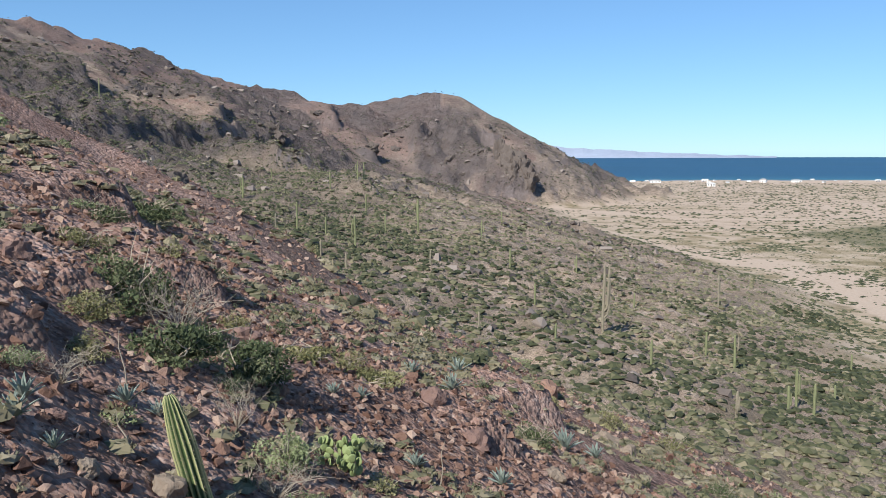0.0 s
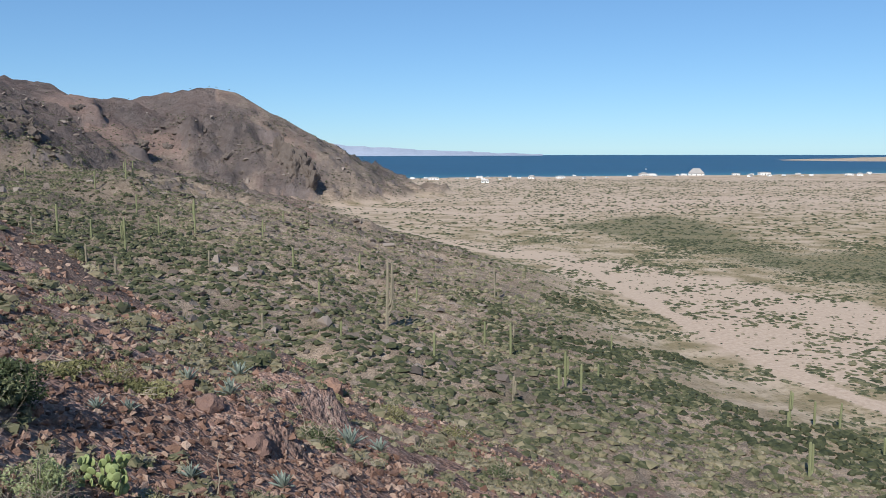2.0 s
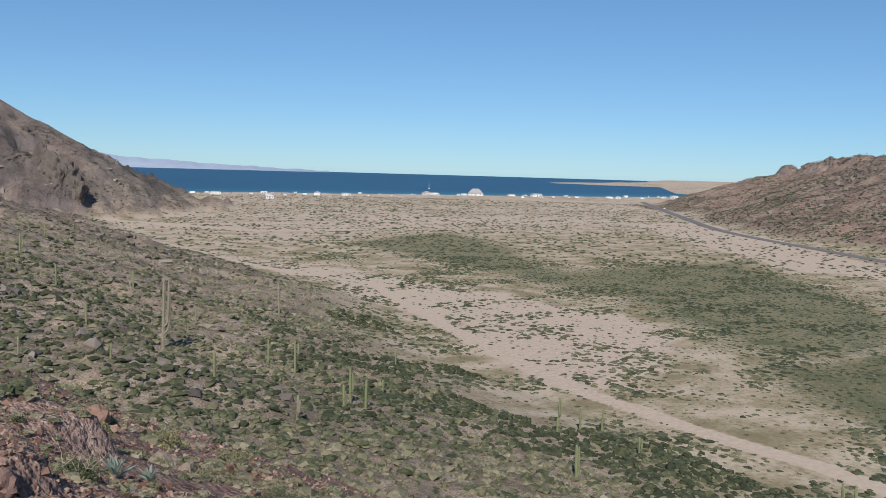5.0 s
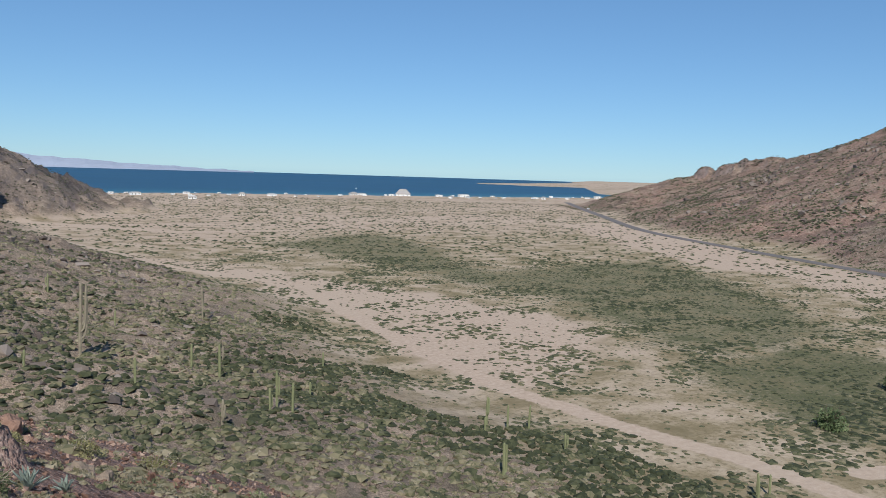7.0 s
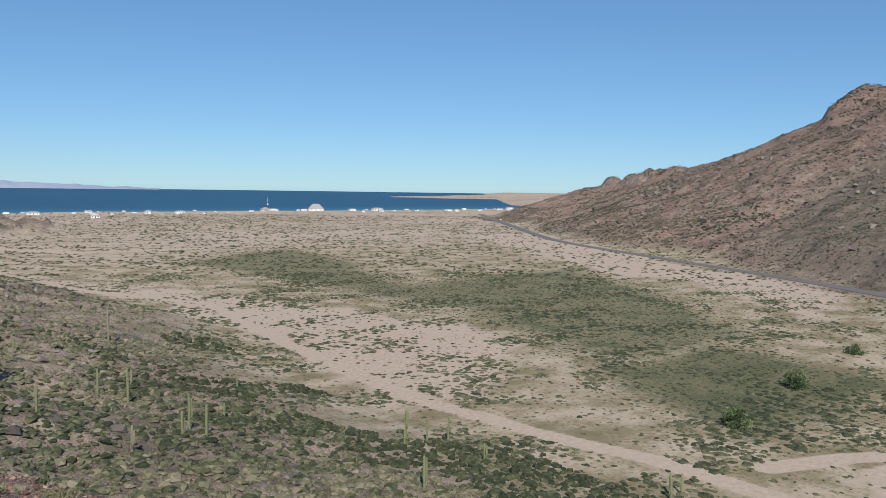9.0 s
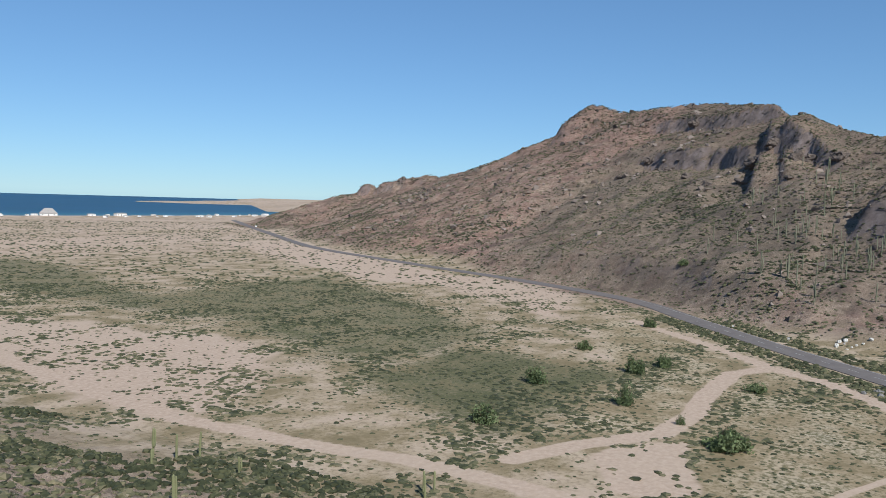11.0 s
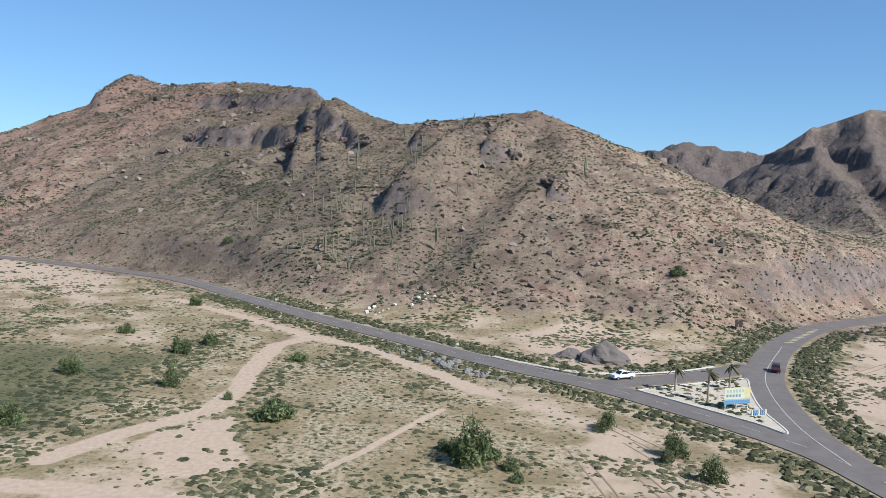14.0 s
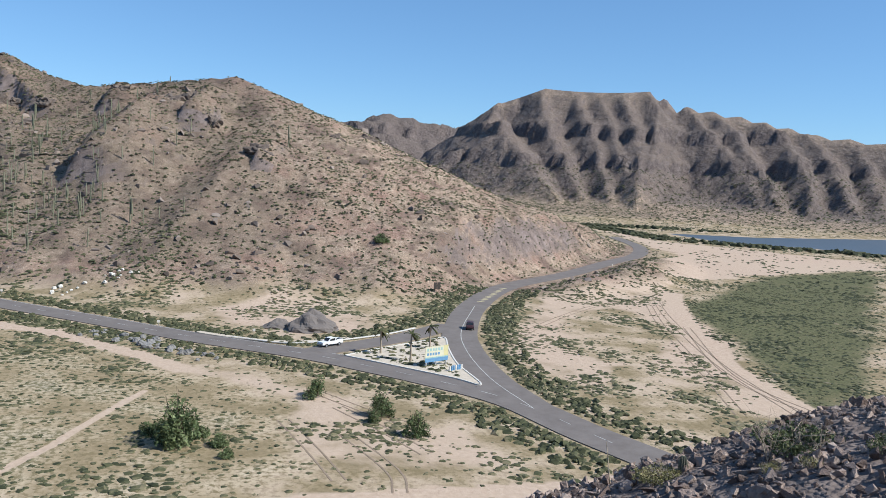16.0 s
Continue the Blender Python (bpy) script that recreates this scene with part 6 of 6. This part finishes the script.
def suv(m, paint, label, name="suv"):
    ob = thing(name, label, "car", m)
    part("body", prism([(-2.2, 0.4), (2.15, 0.4), (2.25, 0.7), (2.1, 0.98), (1.1, 1.08), (-2.2, 1.1)], -0.88, 0.88), paint, ob)
    part("cabin", prism([(1.1, 1.06), (0.4, 1.66), (-1.95, 1.68), (-2.18, 1.06)], -0.78, 0.78), paint, ob)
    for y in (-0.80, 0.78):
        part("side_window", prism([(0.85, 1.14), (0.35, 1.58), (-1.8, 1.6), (-1.95, 1.14)], y, y + 0.02, 0.004), M_GLASS, ob)
    part("windscreen", prism([(1.06, 1.12), (0.46, 1.62), (0.42, 1.62), (1.02, 1.12)], -0.68, 0.68, 0.005), M_GLASS, ob)
    part("rear_window", prism([(-2.0, 1.6), (-2.19, 1.14), (-2.16, 1.14), (-1.97, 1.6)], -0.66, 0.66, 0.005), M_GLASS, ob)
    for x in (1.4, -1.35):
        for y in (-0.8, 0.8):
            wheel(ob, x, y, 0.35, M_STEEL)
    return ob


pickup(pose(165.5, -34.5, 0.17, 0, 0, 118))
suv(pose(181, -71.3, 0.16, 0, 0, 160), M_CARDARK, "small dark red car driving on the curve")
suv(pose(632, 632, 0.2, 0, 0, 52), M_CARWHITE, "small white car far along the road")


# ---------------------------------------------------------------- roadside
def heap(name, x, y, rx, ry, h, mat, label, seed):
    bm = bmesh.new()
    bmesh.ops.create_uvsphere(bm, u_segments=48, v_segments=24, radius=1)
    for v in bm.verts:
        n = noise.fractal(v.co * 2.2 + Vector((seed, 0, 0)), 1.0, 2.0, 4)
        k = 1 + 0.18 * n
        r = math.hypot(v.co.x, v.co.y)
        v.co = Vector((v.co.x * rx * k, v.co.y * ry * k, max(-0.1, max(0.0, 1 - r) ** 0.75 * (1 if v.co.z > 0 else -0.1)) * h * (1 + 0.25 * n)))
    me = bpy.data.meshes.new(name)
    bm.to_mesh(me)
    bm.free()
    me.materials.append(mat)
    ob = new(name, me)
    ob.matrix_basis = turn(x, y, ground_z(x, y) - 0.1)
    return tagged(ob, label, "earth heap")


M_SPOIL = stone_mat("spoil", [(0.2, (0.05, 0.043, 0.04)), (0.5, (0.095, 0.083, 0.076)), (0.95, (0.19, 0.165, 0.15))], 1.2)
heap("spoil_mound", 184, -34, 5.2, 6.2, 4.6, M_SPOIL, "heap of dark grey earth and gravel beside the road", 3)
heap("spoil_mound", 187.5, -27, 3.2, 4.2, 2.0, M_SPOIL, "low spill of grey gravel beside the heap", 5)

info = thing("information_sign", "dark information board on two posts beside the road", "sign", pose(232, -80, ground_z(232, -80), 0, 0, -70))
for xx in (-0.95, 0.85):
    part("post", box(bmesh.new(), xx, 0, -0.3, xx + 0.12, 0.12, 3.0), M_DARKWOOD, info)
for xx in (-1.25, 0.12):
    part("board", box(bmesh.new(), xx, -0.06, 1.0, xx + 1.15, 0.0, 3.1), M_DARKWOOD, info)

rr = np.random.default_rng(61)
for k in range(34):
    t = k / 33
    p = Vector((184, 12)).lerp(Vector((157, -10)), t)
    s = rr.uniform(0.35, 0.95) * (0.7 + 0.6 * math.sin(math.pi * t))
    boulder(p.x + rr.normal() * 1.5, p.y + rr.normal() * 1.5, s, "grey angular boulder dumped on the road's verge", M_GREYSTONE, 1400 + k, 0.75, 0.35, "boulders on the verge")
for k in range(22):
    c = ((238, 23), (243, 10))[k % 2]
    boulder(c[0] + rr.normal() * 2.4, c[1] + rr.normal() * 2.4, rr.uniform(0.3, 0.75), "pale whitish boulder in a pile below the slope", M_WHITESTONE, 1450 + k, 0.7, 0.5, "pale boulder piles")
for k, (x, y) in enumerate([(237, 37.5), (190.5, -1), (179, -20.5), (250, 55), (316, -190)]):
    ob = thing("marker_post", "small white roadside marker on a post", "marker", pose(x, y, ground_z(x, y), 0, 0, -85), "markers along the road")
    part("post", box(bmesh.new(), -0.04, 0, -0.2, 0.04, 0.08, 1.3), M_STEEL, ob)
    part("plate", box(bmesh.new(), -0.3, -0.03, 0.75, 0.3, -0.005, 1.3), M_WHITE, ob)


# ---------------------------------------------------------------- beach
def camper(m, length, mat, label):
    ob = thing("camper", label, "camper", m, "campers along the beach")
    part("body", box(bmesh.new(), -length / 2, -1.2, 0.5, length / 2, 1.2, 3.1, 0.15), mat, ob)
    part("roof", box(bmesh.new(), -length / 2 + 0.2, -1.05, 3.1, length / 2 - 0.2, 1.05, 3.25, 0.05), M_WHITE, ob)
    for k in range(3):
        part("window", box(bmesh.new(), -length * 0.36 + k * length * 0.25, -1.24, 1.7, -length * 0.36 + k * length * 0.25 + 1.0, -1.19, 2.4), M_GLASS, ob)
    for x in (-length * 0.3, length * 0.3):
        bm = bmesh.new()
        bmesh.ops.create_cone(bm, cap_ends=True, segments=12, radius1=0.5, radius2=0.5, depth=2.3, matrix=Matrix.Translation((x, 0, 0.45)) @ Matrix.Rotation(radians(90), 4, "X"))
        part("wheels", bm, M_TYRE, ob)
    return ob


def hut(m, w, d, h, roof_h, label, name="beach_hut", thatch=True, group="huts along the beach"):
    ob = thing(name, label, "hut", m, group)
    part("wall", box(bmesh.new(), -w / 2, -d / 2, -0.3, w / 2, d / 2, h), M_PLASTER, ob)
    bm = bmesh.new()
    e = 0.7
    base = [bm.verts.new(v) for v in ((-w / 2 - e, -d / 2 - e, h), (w / 2 + e, -d / 2 - e, h), (w / 2 + e, d / 2 + e, h), (-w / 2 - e, d / 2 + e, h))]
    top = [bm.verts.new((-w * 0.22, 0, h + roof_h)), bm.verts.new((w * 0.22, 0, h + roof_h))]
    for f in ((base[0], base[1], top[1], top[0]), (base[2], base[3], top[0], top[1]), (base[1], base[2], top[1]), (base[3], base[0], top[0]), (base[3], base[2], base[1], base[0])):
        bm.faces.new(f)
    part("roof", bm, M_THATCH if thatch else M_WHITE, ob)
    part("door", box(bmesh.new(), -0.5, -d / 2 - 0.04, 0, 0.5, -d / 2 + 0.02, 2.1), M_DARKWOOD, ob)
    for x in (-w * 0.32, w * 0.32):
        part("window", box(bmesh.new(), x - 0.6, -d / 2 - 0.04, 1.0, x + 0.6, -d / 2 + 0.02, 2.0), M_GLASS, ob)
    return ob


def shore_at(x):
    return 985 + 18 * math.sin(x / 190.0) + 0.06 * min(max(x - 700, 0), 900)


first = camper(pose(300, shore_at(300) - 60, 0.6, 0, 0, 10), 7.5, M_PLASTER, "white camper parked behind the beach dunes")
huts = [hut(pose(520, shore_at(520) - 45, 0.8, 0, 0, 0), 9, 6, 3.2, 2.0, "white beach hut under a grey thatched roof"), hut(pose(690, shore_at(690) - 40, 0.8, 0, 0, -8), 14, 8, 3.6, 0.6, "long white flat-roofed beach house", "beach_house", False)]
rb = np.random.default_rng(72)
for k in range(64):
    x = 210 + 1000 * (k / 63) + rb.normal() * 9
    if 585 < x < 625:
        continue
    y = shore_at(x) - rb.uniform(28, 85)
    m = pose(x, y, ground_z(x, y) + 0.05, 0, 0, rb.uniform(-40, 40))
    src = first if rb.uniform() < 0.5 else huts[int(rb.integers(0, 2))]
    copy_thing(src, m @ Matrix.Diagonal((*(Vector((1, 1, 1)) * rb.uniform(0.4, 0.8)), 1)))
hut(pose(604, 960, 0.5, 0, 0, -30), 20, 14, 3.0, 6.5, "large open beach restaurant under a tall grey thatched roof", "beach_restaurant", True, "")
hut(pose(272, 835, ground_z(272, 835), 0, 0, -15), 8, 5, 2.8, 1.2, "small white shed standing alone in the scrub", "shed", False, "")

boat = thing("sailing_boat", "small white sailing boat far out on the sea", "boat", pose(735, 1330, -1.5, 0, 0, 60))
part("hull", prism([(-5, 0.2), (-5.2, 1.2), (5.8, 1.4), (4.6, 0.2)], -1.5, 1.5, 0.3), M_CARWHITE, boat)
part("mast", tube(bmesh.new(), [(0, 0, 1), (0, 0, 14)], [0.12, 0.06], 6), M_STEEL, boat)
part("sail", prism([(-0.2, 2), (-4.4, 2), (-0.2, 13)], -0.05, 0.05, 0.02), M_CARWHITE, boat)

for off, w, dash in ((6, 5, None), (15, 3.5, 70), (24, 3, 110), (34, 2.5, 150)):
    line = [(x, shore_at(x) + off + 3 * math.sin(x / 23.0 + off)) for x in range(40, 1500, 20)]
    tagged(strip("surf", line, w, -1.44, M_FOAM, 10, 0, dash), "white line of breaking surf along the beach", "surf", kind="structure")


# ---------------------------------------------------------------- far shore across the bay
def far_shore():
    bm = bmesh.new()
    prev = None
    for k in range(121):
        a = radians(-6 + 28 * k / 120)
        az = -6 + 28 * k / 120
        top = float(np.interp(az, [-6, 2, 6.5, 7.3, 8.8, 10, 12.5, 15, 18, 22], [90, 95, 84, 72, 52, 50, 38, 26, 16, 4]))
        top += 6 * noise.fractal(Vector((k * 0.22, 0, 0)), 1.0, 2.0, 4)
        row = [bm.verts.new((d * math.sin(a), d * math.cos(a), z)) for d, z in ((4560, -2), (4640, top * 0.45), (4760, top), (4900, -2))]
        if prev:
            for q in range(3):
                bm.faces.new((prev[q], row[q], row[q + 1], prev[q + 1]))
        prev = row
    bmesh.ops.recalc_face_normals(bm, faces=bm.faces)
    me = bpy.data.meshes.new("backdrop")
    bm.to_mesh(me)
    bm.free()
    # the haze over these mountains comes only from their painted colour
    me.materials.append(M_FAR_HAZE)
    return tagged(new("backdrop", me), "mountains across the bay with haze put into their pale blue colour", "mountains", kind="structure")


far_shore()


# ---------------------------------------------------------------- tyre tracks in the sand
M_RUT = plain_mat("churned_sand", (0.27, 0.205, 0.15), 0.95, 0.1, 0.25, 0.7)
RUTS = [[(163, -73), (185, -92), (210, -119), (220, -136)], [(232, -156), (195, -136), (142, -112), (105, -100)], [(215, -143), (183, -126), (134, -103), (107, -90)], [(179, -131), (131, -107), (101, -103)],
        [(122, -27), (110, -31), (99, -34)], [(117, -18), (102, -20), (92, -21)], [(132, -25), (121, -30), (108, -37)], [(111, -25), (94, -28), (87, -27)], [(143, -66), (121, -66.5), (98, -68)]]
for pts in RUTS:
    for off in (-0.85, 0.85):
        tagged(strip("tyre_track", pts, 0.26, 0.035, M_RUT, 1.5, off), "darker tyre track pressed into pale sand", "tyre track", kind="structure")
